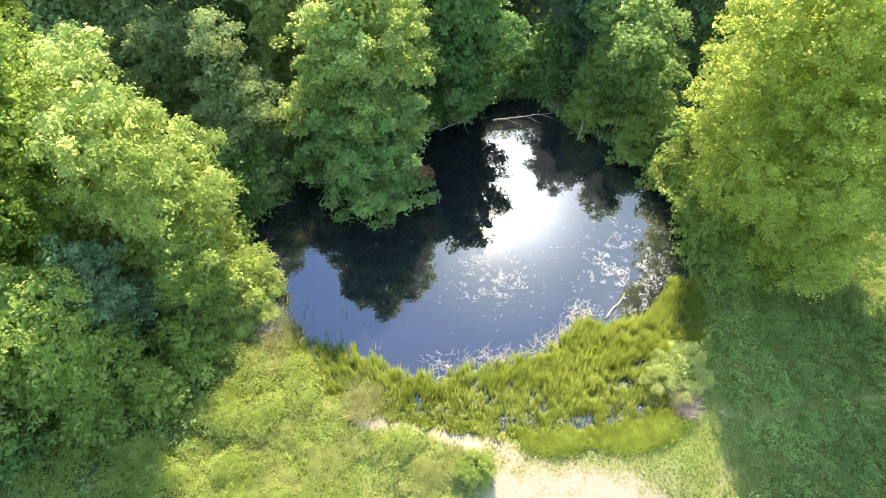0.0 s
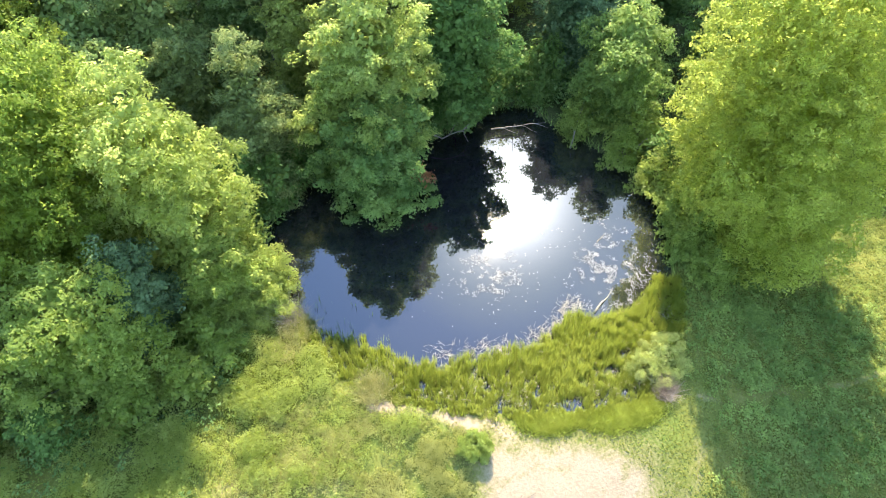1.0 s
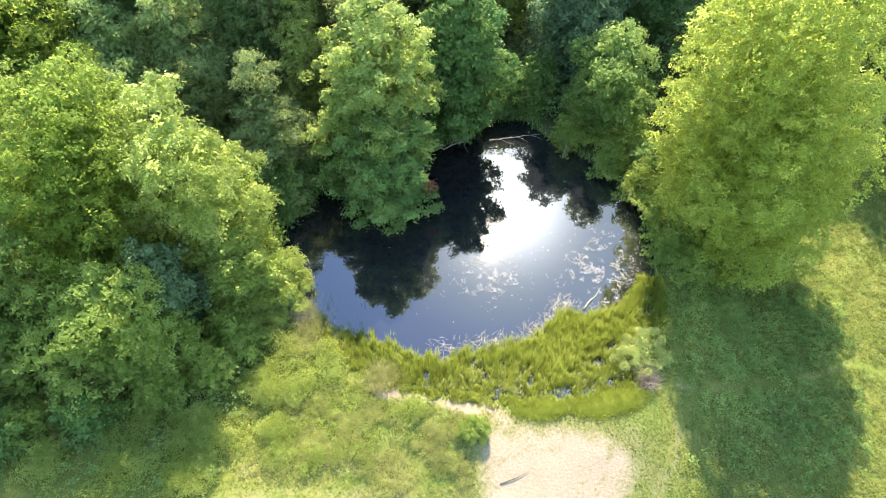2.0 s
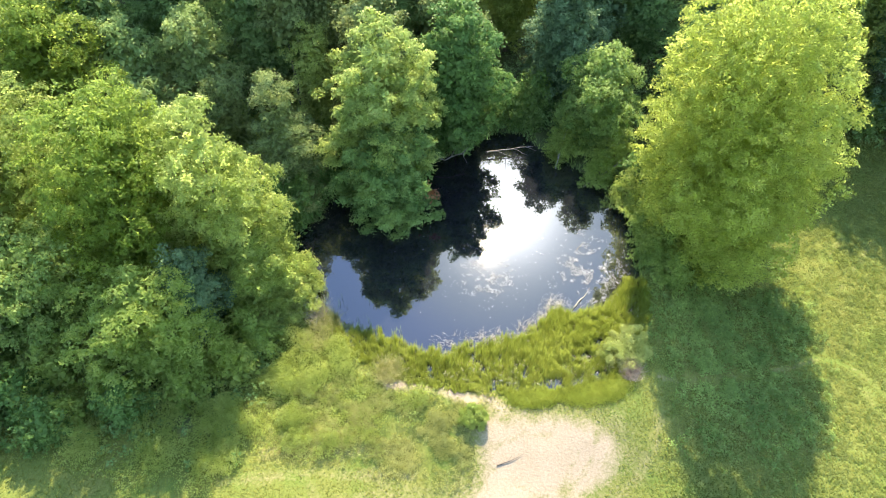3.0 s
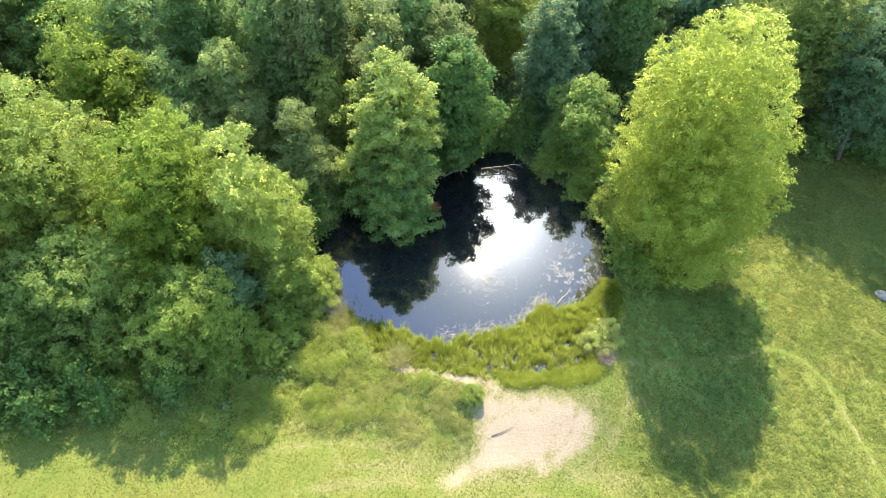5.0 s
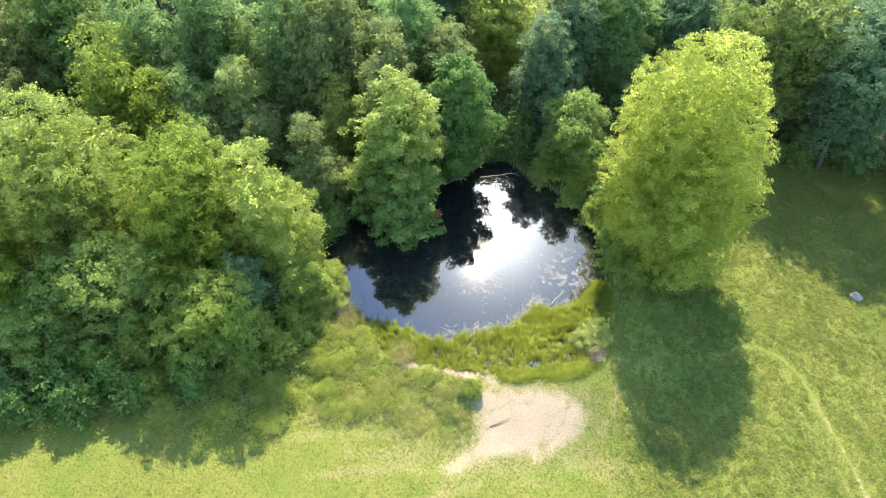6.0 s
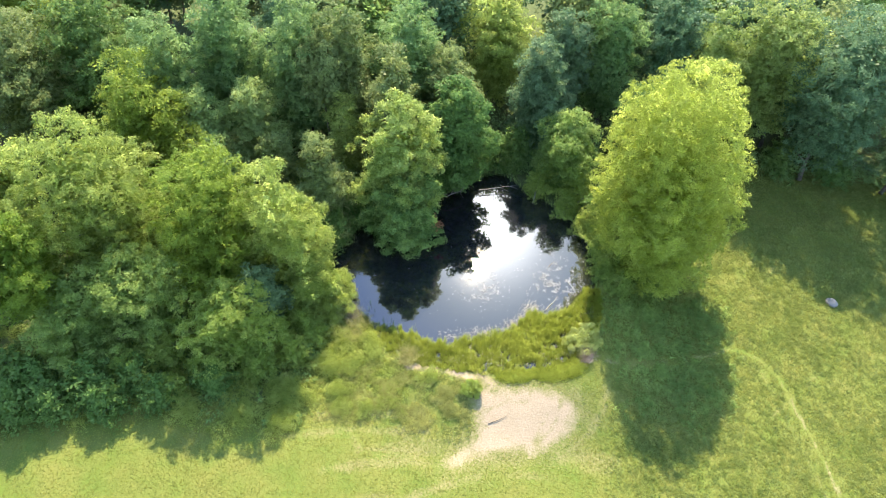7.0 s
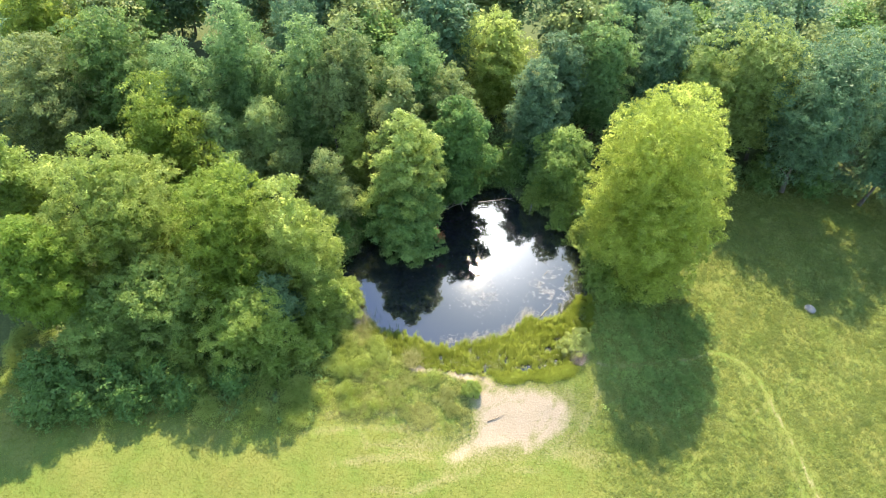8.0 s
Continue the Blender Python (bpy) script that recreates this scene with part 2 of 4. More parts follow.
def dist_polygon(x, y, poly):
    """Signed distance to a closed outline, negative inside."""
    best = np.full(x.shape, 1e9)
    inside = np.zeros(x.shape, bool)
    for (ax, ay), (bx, by) in zip(poly, np.roll(poly, -1, 0)):
        ex, ey = bx - ax, by - ay
        s = np.clip(((x - ax) * ex + (y - ay) * ey) / (ex * ex + ey * ey), 0, 1)
        best = np.minimum(best, np.hypot(x - ax - s * ex, y - ay - s * ey))
        cross = (ay > y) != (by > y)
        inside ^= cross & (x < (bx - ax) * (y - ay) / np.where(by == ay, 1e-9, by - ay) + ax)
    return np.where(inside, -best, best)


def dist_line(x, y, line):
    best = np.full(x.shape, 1e9)
    for (ax, ay), (bx, by) in zip(line[:-1], line[1:]):
        ex, ey = bx - ax, by - ay
        s = np.clip(((x - ax) * ex + (y - ay) * ey) / (ex * ex + ey * ey), 0, 1)
        best = np.minimum(best, np.hypot(x - ax - s * ex, y - ay - s * ey))
    return best


def smooth(a, b, v):
    s = np.clip((v - a) / (b - a), 0, 1)
    return s * s * (3 - 2 * s)


def wave(x, y, scale, seed):
    """Soft value noise in two dimensions, 0 to 1."""
    table = np.random.RandomState(seed).rand(64, 64)
    u, v = x * scale + 1000.3, y * scale + 1000.7
    i, j = np.floor(u).astype(int), np.floor(v).astype(int)
    fu, fv = u - i, v - j
    fu, fv = fu * fu * (3 - 2 * fu), fv * fv * (3 - 2 * fv)
    g = lambda p, q: table[p % 64, q % 64]
    return (g(i, j) * (1 - fu) + g(i + 1, j) * fu) * (1 - fv) + (g(i, j + 1) * (1 - fu) + g(i + 1, j + 1) * fu) * fv


def height(x, y):
    x, y = np.asarray(x, float), np.asarray(y, float)
    field = -1.11 - 0.067 * np.clip(x, -34, 46)
    behind = -0.1 - 0.05 * np.clip(x, 0, 40)
    base = field + (behind - field) * smooth(6, 18, y) * (1 - smooth(8, 16, x)) + 0.06 * (wave(x, y, 0.35, 3) - 0.5)
    d = dist_polygon(x, y, SHORE)
    bank = 0.10 * smooth(0.0, 0.7, d)
    out = bank + (base - bank) * smooth(0.2, 5.6, d) + 0.05 * (wave(x, y, 1.1, 4) - 0.5)
    under = -0.06 - 0.85 * smooth(0.4, 4.5, -d)
    return np.where(d < 0, under, out)


def soup(name, polys, mat, parent=None):
    """One mesh out of loose polygons: an array of n x k x 3."""
    n, k, _ = polys.shape
    me = bpy.data.meshes.new(name)
    me.vertices.add(n * k)
    me.vertices.foreach_set("co", polys.reshape(-1).astype(np.float32))
    me.loops.add(n * k)
    me.loops.foreach_set("vertex_index", np.arange(n * k, dtype=np.int32))
    me.polygons.add(n)
    me.polygons.foreach_set("loop_start", np.arange(0, n * k, k, dtype=np.int32))
    me.update(calc_edges=True)
    me.materials.append(mat)
    ob = new(name, me)
    ob.parent = parent
    return ob


def part(name, bm, mat, parent, label=""):
    me = bpy.data.meshes.new(name)
    bm.to_mesh(me)
    bm.free()
    me.materials.append(mat)
    for p in me.polygons:
        p.use_smooth = True
    ob = new(name, me)
    ob.parent = parent
    return tagged(ob, label)


SAND = np.array([(0.74, -3.74), (1.29, -3.15), (2.19, -2.81), (2.99, -2.7), (4.08, -2.84), (5.14, -3.03), (6.3, -2.95), (6.41, -3.53), (5.97, -4.31), (4.85, -5.35), (3.58, -5.87), (2.39, -6.24), (0.9, -6.61),
                 (-0.5, -7.1), (-0.1, -6.33), (0.79, -5.53), (0.98, -4.84)])
FOOTPATH = [(17.9, 2.6), (19, 2.15), (19.9, 0.9), (20.2, -0.8), (20.45, -2.3), (20.95, -4.75), (21.15, -6.9), (22, -14)]
FOOTPATH_SIDE = [(18.2, 1.9), (19, 0.8), (19.55, -2.2), (20.15, -5.6), (20.6, -9)]
SHADE_PATH = [(8.5, -0.22), (9.18, -0.25), (11.66, 0.71), (14, 1.5), (15.4, 1.85), (17.3, 2.7), (17.9, 2.6)]
WORN = [(-3.4, -1.74), (-2.4, -1.84), (-1.3, -1.89), (-0.5, -1.99), (0.3, -2.3)]
WORN_END = [(0.9, -2.09), (1.5, -2.57)]
TRACKS = [[(23.3, 2.0), (20.8, -0.3), (18.6, -2.1)], [(21.4, 11.7), (18.8, 8.4)], [(22.9, 11.3), (19.4, 7.0)]]
MOWN = [[(-8.3, -5.1), (-5.67, -4.72), (-2.86, -4.46)], [(-9.5, -6.4), (-6, -5.7), (-1.99, -5.49)], [(-2.8, -9.4), (-0.8, -8.4), (1, -7.7)], [(-6.2, -6.2), (-5.7, -6.8)],
        [(7.81, -3.57), (7.12, -4.75), (5.59, -6.22)], [(8.38, -2.05), (8.1, -3.39)], [(-7.5, -8.2), (-3, -7.2), (0.4, -7.4)]]


def axis(fine_lo, fine_hi, step, far):
    mid = np.arange(fine_lo, fine_hi + step, step)
    grow = step * 1.25 ** np.arange(1, 40)
    side = np.cumsum(grow)
    side = side[side < far]
    return np.concatenate([fine_lo - side[::-1], mid, fine_hi + side])


gx, gy = axis(-24, 33, 0.25, 900), axis(-14, 22, 0.25, 900)
X, Y = np.meshgrid(gx, gy)
Z = height(X, Y)
rough = wave(X, Y, 0.9, 11) * 0.6 + wave(X, Y, 2.3, 12) * 0.4 - 0.5
sand_f = np.clip(0.55 - (dist_polygon(X, Y, SAND) + rough * 1.2) / 1.3, 0, 1)
worn_f = np.clip(1 - np.minimum(dist_line(X, Y, WORN), dist_line(X, Y, WORN_END)) / 0.55 + rough * 0.9, 0, 1) * 0.85
RUTS = [[(5.52, -3.13), (5.39, -3.91), (4.92, -4.84), (4.16, -5.52)], [(4.94, -3.08), (4.81, -3.99), (4.32, -4.85)], [(1.18, -4.93), (1.88, -5.36), (2.97, -5.62)], [(1.18, -4.14), (2.37, -3.59), (3.55, -3.5)]]
sand_f = sand_f * (1 - 0.45 * np.max([np.clip(1 - dist_line(X, Y, r) / 0.22 + rough * 0.5, 0, 1) for r in RUTS], axis=0))
track_f = np.clip(0.5 - dist_line(X, Y, FOOTPATH) / 0.32 + rough * 1.1, 0, 0.42)
sand_f = np.maximum.reduce([sand_f, worn_f, track_f])
path_f = np.clip(0.45 - dist_line(X, Y, FOOTPATH) / 0.30 + rough * 0.6, 0, 0.36)
path_f = np.maximum(path_f, np.clip(0.5 - dist_line(X, Y, FOOTPATH_SIDE) / 0.45 + rough * 0.8, 0, 0.36))
path_f = np.maximum(path_f, np.clip(0.6 - dist_line(X, Y, SHADE_PATH) / 0.35 + rough * 1.2, 0, 0.7))
path_f = np.maximum(path_f, np.max([np.clip(0.5 - dist_line(X, Y, m) / 0.4 + rough * 0.7, 0, 0.5) for m in TRACKS], axis=0))
mown_f = np.max([np.clip(0.66 - dist_line(X, Y, m) / 0.8 + rough * 0.8, 0, 0.6) for m in MOWN], axis=0)
halo = np.clip(1 - (dist_polygon(X, Y, SAND)) / 2.6 + rough * 0.5, 0, 1) * 0.62
streak = 0.58 * smooth(0.5, 0.9, wave(X * 0.3 - Y * 0.1, Y * 1.6, 0.9, 21)) * smooth(-13, -9, X) * (1 - smooth(8, 12, X)) * (1 - smooth(-5, -3, Y))
dry_f = np.clip(np.maximum.reduce([path_f, mown_f, halo, streak]), 0, 1)
wood_f = np.maximum.reduce([smooth(15.5, 19, Y + rough * 3 - 6.0 * smooth(13, 18, X)), smooth(-8.5, -11.0, X + rough * 2) * smooth(-5.5, -3.5, Y), smooth(0.3, -0.2, dist_polygon(X, Y, SHORE)),
                            smooth(8, 11, Y + rough * 3) * (1 - smooth(13, 17, X))])
nx, ny = len(gx), len(gy)
me = bpy.data.meshes.new("ground")
idx = np.arange(nx * ny).reshape(ny, nx)
quads = np.stack([idx[:-1, :-1], idx[:-1, 1:], idx[1:, 1:], idx[1:, :-1]], -1).reshape(-1, 4)
me.from_pydata(np.stack([X, Y, Z], -1).reshape(-1, 3), [], quads)
me.update()
att = me.color_attributes.new("soil", "FLOAT_COLOR", "POINT")
att.data.foreach_set("color", np.stack([sand_f, dry_f, wood_f, np.ones_like(X)], -1).reshape(-1).astype(np.float32))
me.materials.append(GROUND)
for p in me.polygons:
    p.use_smooth = True
tagged(new("ground", me), "uneven meadow ground with a bare sandy patch beside the pond", "ground", kind="structure")

# water sheet, a little wider than the shore
bm = bmesh.new()
c = SHORE.mean(0)
ring = []
for k in range(len(SHORE)):
    p = SHORE[k]
    outward = (p - c) / np.linalg.norm(p - c)
    ring.append(bm.verts.new((*(p + outward * 0.25), 0.0)))
bm.faces.new(ring)
me = bpy.data.meshes.new("pond_water")
bm.to_mesh(me)
bm.free()
me.materials.append(WATER)
tagged(new("pond_water", me), "still dark pond water mirroring bright sky and trees", "water", kind="structure")


# ---- leaves, trees ----
def unit(v):
    return v / np.maximum(np.linalg.norm(v, axis=-1, keepdims=True), 1e-9)


def blades(centre, normal, size, slim, rs):
    """Small three-cornered leaves at the centres, turned to the normals; slim is width over length."""
    n = len(centre)
    a = unit(np.cross(normal, rs.normal(size=(n, 3))))
    b = np.cross(normal, a)
    ln = (size * rs.uniform(0.65, 1.35, n))[:, None]
    w = ln * slim * 1.25
    return np.stack([centre - a * ln * 0.55, centre + b * w * 0.5 + a * ln * 0.3, centre - b * w * 0.5 + a * ln * 0.3], 1)


def clump_leaves(centres, radii, count, size, slim, rs, flat=0.7, up=0.5, sprig=11):
    """Leaves in sprigs that sit on the outside of the clumps."""
    weight = radii ** 2
    m = max(1, count // sprig)
    which = rs.choice(len(centres), m, p=weight / weight.sum())
    v = unit(rs.normal(size=(m, 3)))
    v[:, 2] = np.where((v[:, 2] < -0.25) & (rs.rand(m) < 0.7), -v[:, 2], v[:, 2])
    depth = rs.uniform(0.3, 1.0, m) ** 0.4 * (1 + 0.15 * rs.normal(size=m))
    pos = centres[which] + v * (radii[which] * depth)[:, None] * np.array([1, 1, flat])
    nrm = unit(0.8 * v + np.array([0, 0, up]) + 0.32 * rs.normal(size=(m, 3)))
    pos, nrm = np.repeat(pos, sprig, 0), np.repeat(nrm, sprig, 0)
    off = rs.normal(size=pos.shape) * size * 0.95
    off -= 0.6 * nrm * (off * nrm).sum(1, keepdims=True)
    return blades(pos + off, unit(nrm + 0.27 * rs.normal(size=pos.shape)), size, slim, rs)


def tube(path, radii, sides=6):
    """A tapered limb along a path, as a bmesh."""
    bm = bmesh.new()
    rings = []
    for k, (p, r) in enumerate(zip(path, radii)):
        d = unit(path[min(k + 1, len(path) - 1)] - path[max(k - 1, 0)])
        a = unit(np.cross(d, (0.31, 0.94, 0.12)))
        b = np.cross(d, a)
        rings.append([bm.verts.new(p + r * (math.cos(q) * a + math.sin(q) * b)) for q in np.arange(sides) * 2 * math.pi / sides])
    for r0, r1 in zip(rings[:-1], rings[1:]):
        for k in range(sides):
            bm.faces.new((r0[k], r0[(k + 1) % sides], r1[(k + 1) % sides], r1[k]))
    bm.faces.new(rings[-1])
    bm.faces.new(rings[0][::-1])
    return bm


PROFILE = {
    "oval": lambda s: np.where(s < 0.38, 0.62 + 0.38 * np.sin(1.5708 * s / 0.38), np.sqrt(np.clip(1 - ((s - 0.38) / 0.64) ** 2, 0.03, 1))),
    "round": lambda s: np.sqrt(np.clip(1 - (2 * s - 1) ** 2, 0.02, 1)) ** 0.8,
    "tall": lambda s: np.where(s < 0.5, 0.7 + 0.3 * np.sin(1.5708 * s / 0.5), np.sqrt(np.clip(1 - ((s - 0.5) / 0.52) ** 2, 0.03, 1))),
    "full": lambda s: np.where(s < 0.45, 0.86 + 0.14 * np.sin(1.5708 * s / 0.45), np.sqrt(np.clip(1 - (np.abs(s - 0.45) / 0.57) ** 2.6, 0.04, 1))),
    "egg": lambda s: np.where(s < 0.42, 0.80 + 0.20 * smooth(0.0, 0.42, s), np.clip(1 - (np.abs(s - 0.42) / 0.60) ** 1.9, 0.06, 1) ** 0.62),
    "dome": lambda s: np.where(s < 0.45, 0.72 + 0.28 * smooth(0.0, 0.45, s), np.clip(1 - (np.abs(s - 0.45) / 0.58) ** 2.2, 0.05, 1) ** 0.6),
    "spire": lambda s: np.interp(s, [0, 0.12, 0.36, 0.55, 0.72, 0.83, 0.93, 1.0], [0.60, 0.84, 1.0, 0.94, 0.78, 0.68, 0.46, 0.15]),
    "trim": lambda s: np.interp(s, [0, 0.1, 0.35, 0.62, 0.8, 0.93, 1.0], [0.66, 0.92, 1.0, 0.92, 0.72, 0.42, 0.12]),
    "cone": lambda s: 0.08 + 0.92 * np.clip(1 - s, 0, 1) ** 0.85,
    "mound": lambda s: np.sqrt(np.clip(1 - s ** 2, 0.03, 1)),
}


def spread_out(p, least, most):
    """The first points of p that keep a least distance from each other."""
    keep = np.zeros((most, 3))
    n = 0
    for q in p:
        if n == most:
            break
        if n == 0 or ((keep[:n] - q) ** 2).sum(1).min() > least * least:
            keep[n] = q
            n += 1
    return keep[:n]


def crown_form(rs, H, low, radius, prof, wild, bough, clumps, size, lean, gap, cleft):
    """A crown as boughs set over its outline, with leaf clumps over the outside of the boughs."""
    m = 2500
    s = np.sqrt(rs.rand(m)) if prof is PROFILE["cone"] else rs.rand(m)
    s[:6] = 1.0
    ang = rs.uniform(0, 2 * math.pi, m)
    q1, q2, q3 = rs.rand(3) * 6
    lobe = 1 + wild * (0.12 * np.sin(ang * 2 + s * 3 + q1) + 0.09 * np.sin(ang * 3 + s * 9 + q2) + 0.10 * np.sin(ang * 5 - s * 17 + q3) + 0.05 * rs.normal(size=m))
    rad = np.maximum(radius * prof(s) * lobe - bough - 0.4 * size, 0) * np.where(rs.rand(m) < 0.12, 0.6, 1.0)
    zz = np.clip(H * (low + (1 - low) * s), low * H + bough * 0.5, H - bough * 0.8)
    p = np.stack([rad * np.cos(ang) + lean[0] * s, rad * np.sin(ang) + lean[1] * s, zz], 1)
    b = spread_out(p, cleft * bough, 240)
    br = bough * rs.uniform(0.62, 1.3, len(b))
    m = clumps * 7
    which = rs.choice(len(b), m, p=br ** 2 / (br ** 2).sum())
    v = unit(rs.normal(size=(m, 3)) + np.array([0, 0, 0.3]))
    oval = np.array([1, 1, 0.8])
    p = b[which] + v * br[which][:, None] * oval * rs.uniform(0.84, 1.06, (m, 1))
    inside = (((p[:, None, :] - b[None]) / (br[None, :, None] * oval)) ** 2).sum(2)
    inside[np.arange(m), which] = 9.0
    axis_r = np.hypot(p[:, 0] - lean[0] * p[:, 2] / H, p[:, 1] - lean[1] * p[:, 2] / H)
    p = p[(inside.min(1) > 0.75) & (p[:, 2] > 0.02 * H + 0.1) & (axis_r > 0.4 * radius * prof(np.clip(p[:, 2] / H, 0, 1)))]
    keep = spread_out(p, gap * size, clumps)
    core_s = (np.arange(14) + 0.5) / 14
    core = np.stack([lean[0] * core_s, lean[1] * core_s, H * (low + (0.9 - low) * core_s)], 1)
    return b, keep, size * rs.uniform(0.7, 1.3, len(keep)), core, 0.58 * radius * prof(np.clip(core_s * 1.06, 0, 1))


def tree(name, label, x, y, top, radius, mat, seed, wild=1.0, low=0.12, shape="oval", count=20000, leaf=0.26, slim=0.62, bough=0.95, clumps=260, size=0.4, lean=(0.0, 0.0),
         limbs=9, category="tree", group="", flat=0.65, stem=0.78, gap=1.65, cleft=1.45, fill=0.18, up=0.5, inner=2.2):
    """A broad-leaved tree: tapered trunk, limbs, an uneven crown of leaf clumps and a hidden light-blocking core."""
    rs = np.random.RandomState(seed)
    z0 = float(height(x, y)) - 0.05
    H = top - z0
    root = new(name)
    root.location = (x, y, z0)
    tagged(root, label, category, group)
    b, centres, cr, core, core_r = crown_form(rs, H, low, radius, PROFILE[shape], wild, bough, clumps, size, lean, gap, cleft)
    trunk_r = 0.0075 * H + 0.035
    ks = np.linspace(0, 1, 9)
    bend = rs.normal(size=2) * 0.02 * H
    trunk = np.stack([lean[0] * ks ** 1.5 * 0.8 + bend[0] * np.sin(ks * 4), lean[1] * ks ** 1.5 * 0.8 + bend[1] * np.sin(ks * 3), ks * H * stem], 1)
    part("trunk", tube(trunk, trunk_r * (1 - ks * 0.88) * (1 + 0.6 * np.exp(-ks * 25)), 8), BARK, root)
    for k in rs.choice(len(b), min(limbs, len(b)), replace=False):
        c = b[k]
        start_z = max(0.12 * H, c[2] - 0.55 * math.hypot(c[0], c[1]) - 0.05 * H)
        f = min(start_z / (H * stem), 1.0)
        start_z = f * H * stem
        p0 = np.array([np.interp(f, ks, trunk[:, 0]), np.interp(f, ks, trunk[:, 1]), start_z])
        mid = (p0 + c) / 2 + np.array([0, 0, 0.08 * np.linalg.norm(c - p0)]) + rs.normal(size=3) * 0.1
        u = np.linspace(0, 1, 6)[:, None]
        line = (1 - u) ** 2 * p0 + 2 * u * (1 - u) * mid + u ** 2 * c
        part("limb", tube(line, trunk_r * (0.42 * (1 - f) + 0.14) * (1 - 0.85 * u[:, 0]), 5), BARK, root)
    leaves = [clump_leaves(centres, cr, int(count * (1 - fill)), leaf, slim, rs, flat, up)]
    # oversized unseen leaves inside the crown, added to stop light passing through
    if fill > 0:
        leaves.append(clump_leaves(core, core_r, int(count * fill), leaf * inner, slim, rs, 0.8, up))
    soup("crown", np.concatenate(leaves), mat, root)
    return root


# single tree in the open beside the pond
tree("meadow_tree", "tall gold-green broadleaf tree standing alone on the meadow", 12.4, 9.2, 14.2, 5.1, LEAF_GOLD, 1, wild=0.6, lean=(-0.4, 0.8), low=0.02, shape="spire", count=250000, leaf=0.105, bough=0.85, clumps=1700, size=0.36, limbs=9, stem=0.5, fill=0.2, inner=1.4, gap=1.5, cleft=1.3)

# clump on the other bank: place, top, crown radius, leaves, seed, form, clump size, flatness, words
BANK = [
    (-22.2, 3.5, 12.9, 4.0, LEAF_LIGHT, 2, "dome", 0.52, 0.65, "tall light green broadleaf tree at the meadow edge"),
    (-15.6, 3.5, 11.2, 3.6, LEAF_LIME, 3, "full", 0.50, 0.42, "lime-green spreading tree at the meadow edge"),
    (-11.4, 3.4, 11.0, 3.0, LEAF_PALE, 4, "spire", 0.46, 0.65, "light green broadleaf tree leaning over the pond"),
    (-13.9, -1.3, 5.7, 2.8, LEAF_LIGHT, 57, "full", 0.44, 0.55, "mid-green tree with low hanging branches by the meadow"),
    # seeds 6 and 58: darker leaf colour stands in for the taller trees' shade
    (-19.4, -0.2, 6.8, 3.3, LEAF_MID, 6, "full", 0.50, 0.55, "dense green tree at the meadow edge"),
    (-25.3, -1.3, 10.9, 3.0, LEAF_LIME, 7, "dome", 0.52, 0.6, "lime-green tree at the meadow edge"),
    (-30.2, 4.6, 11.8, 2.9, LEAF_LIGHT, 8, "dome", 0.55, 0.6, "broad green tree at the meadow edge"),
    (-22.4, -1.6, 6.0, 2.8, LEAF_MID, 58, "full", 0.48, 0.55, "rounded green tree in front of taller trees"),
]
for x, y, top, r, mat, seed, shape, size, flat, words in BANK:
    area = r * (top + 1) / 45
    tree("bank_tree", words, x, y, top, r, mat, seed, wild=0.8, low=0.28 if seed == 7 else 0.03, shape=shape, count=int(72000 * area), leaf=0.115 if x > -26 else 0.15, clumps=int(700 * area), size=size * 0.8, flat=flat, fill=0.08 if mat is LEAF_PALE else 0.16, group="trees beside the meadow")
tree("bank_tree", "slim blue-green tree among lighter crowns", -12.6, 0.5, 5.9, 1.5, LEAF_GREY, 59, wild=0.8, low=0.03, shape="egg", count=17000, leaf=0.11, bough=0.6, clumps=190, size=0.28, group="trees beside the meadow")
tree("willow_shrub", "bright green leafy shrub hanging over the pond edge", -8.8, 2.7, 2.4, 1.8, LEAF_PALE, 9, wild=0.6, low=0.02, shape="mound", count=30000, leaf=0.10, slim=0.5, bough=0.55, clumps=190, size=0.25, limbs=6, category="shrub")
tree("willow_shrub", "light green leafy shrub on the pond bank", -10.2, 2.3, 4.6, 1.9, LEAF_PALE, 29, low=0.02, shape="mound", count=24000, leaf=0.12, slim=0.5, bough=0.65, clumps=190, size=0.28, limbs=6, category="shrub")
# far bank
tree("maple_tree", "tall maple with pale sunlit tiers of leaves", -5.3, 10.8, 10.8, 2.9, LEAF_TIER, 10, wild=1.2, low=0.22, shape="trim", count=58000, leaf=0.12, slim=0.75, bough=0.72, clumps=380, size=0.38, limbs=14, flat=0.28, cleft=1.9, fill=0.08)
tree("waterside_maple", "dense dark green maple overhanging the pond", -4.9, 9.3, 5.6, 2.7, LEAF_MAPLE, 30, wild=1.0, low=0.0, shape="full", count=46000, leaf=0.12, slim=0.75, bough=0.7, clumps=340, size=0.36, limbs=10, flat=0.42, cleft=1.6, fill=0.12)
# sunlight on the sapling is put into its pale leaf colour
tree("sapling", "thin sapling between bare trunks, its leaves coloured as if sunlit", -9.6, 14.6, 8.3, 1.5, LEAF_TIER, 31, wild=1.0, low=0.05, shape="tall", count=16000, leaf=0.12, bough=0.5, clumps=150, size=0.28, limbs=6)
tree("bank_maple", "dark green maple behind the pond", -1.8, 14.8, 9.2, 2.7, LEAF_DARK, 11, low=0.06, shape="dome", count=44000, leaf=0.14, slim=0.8, clumps=320, size=0.4, flat=0.5)
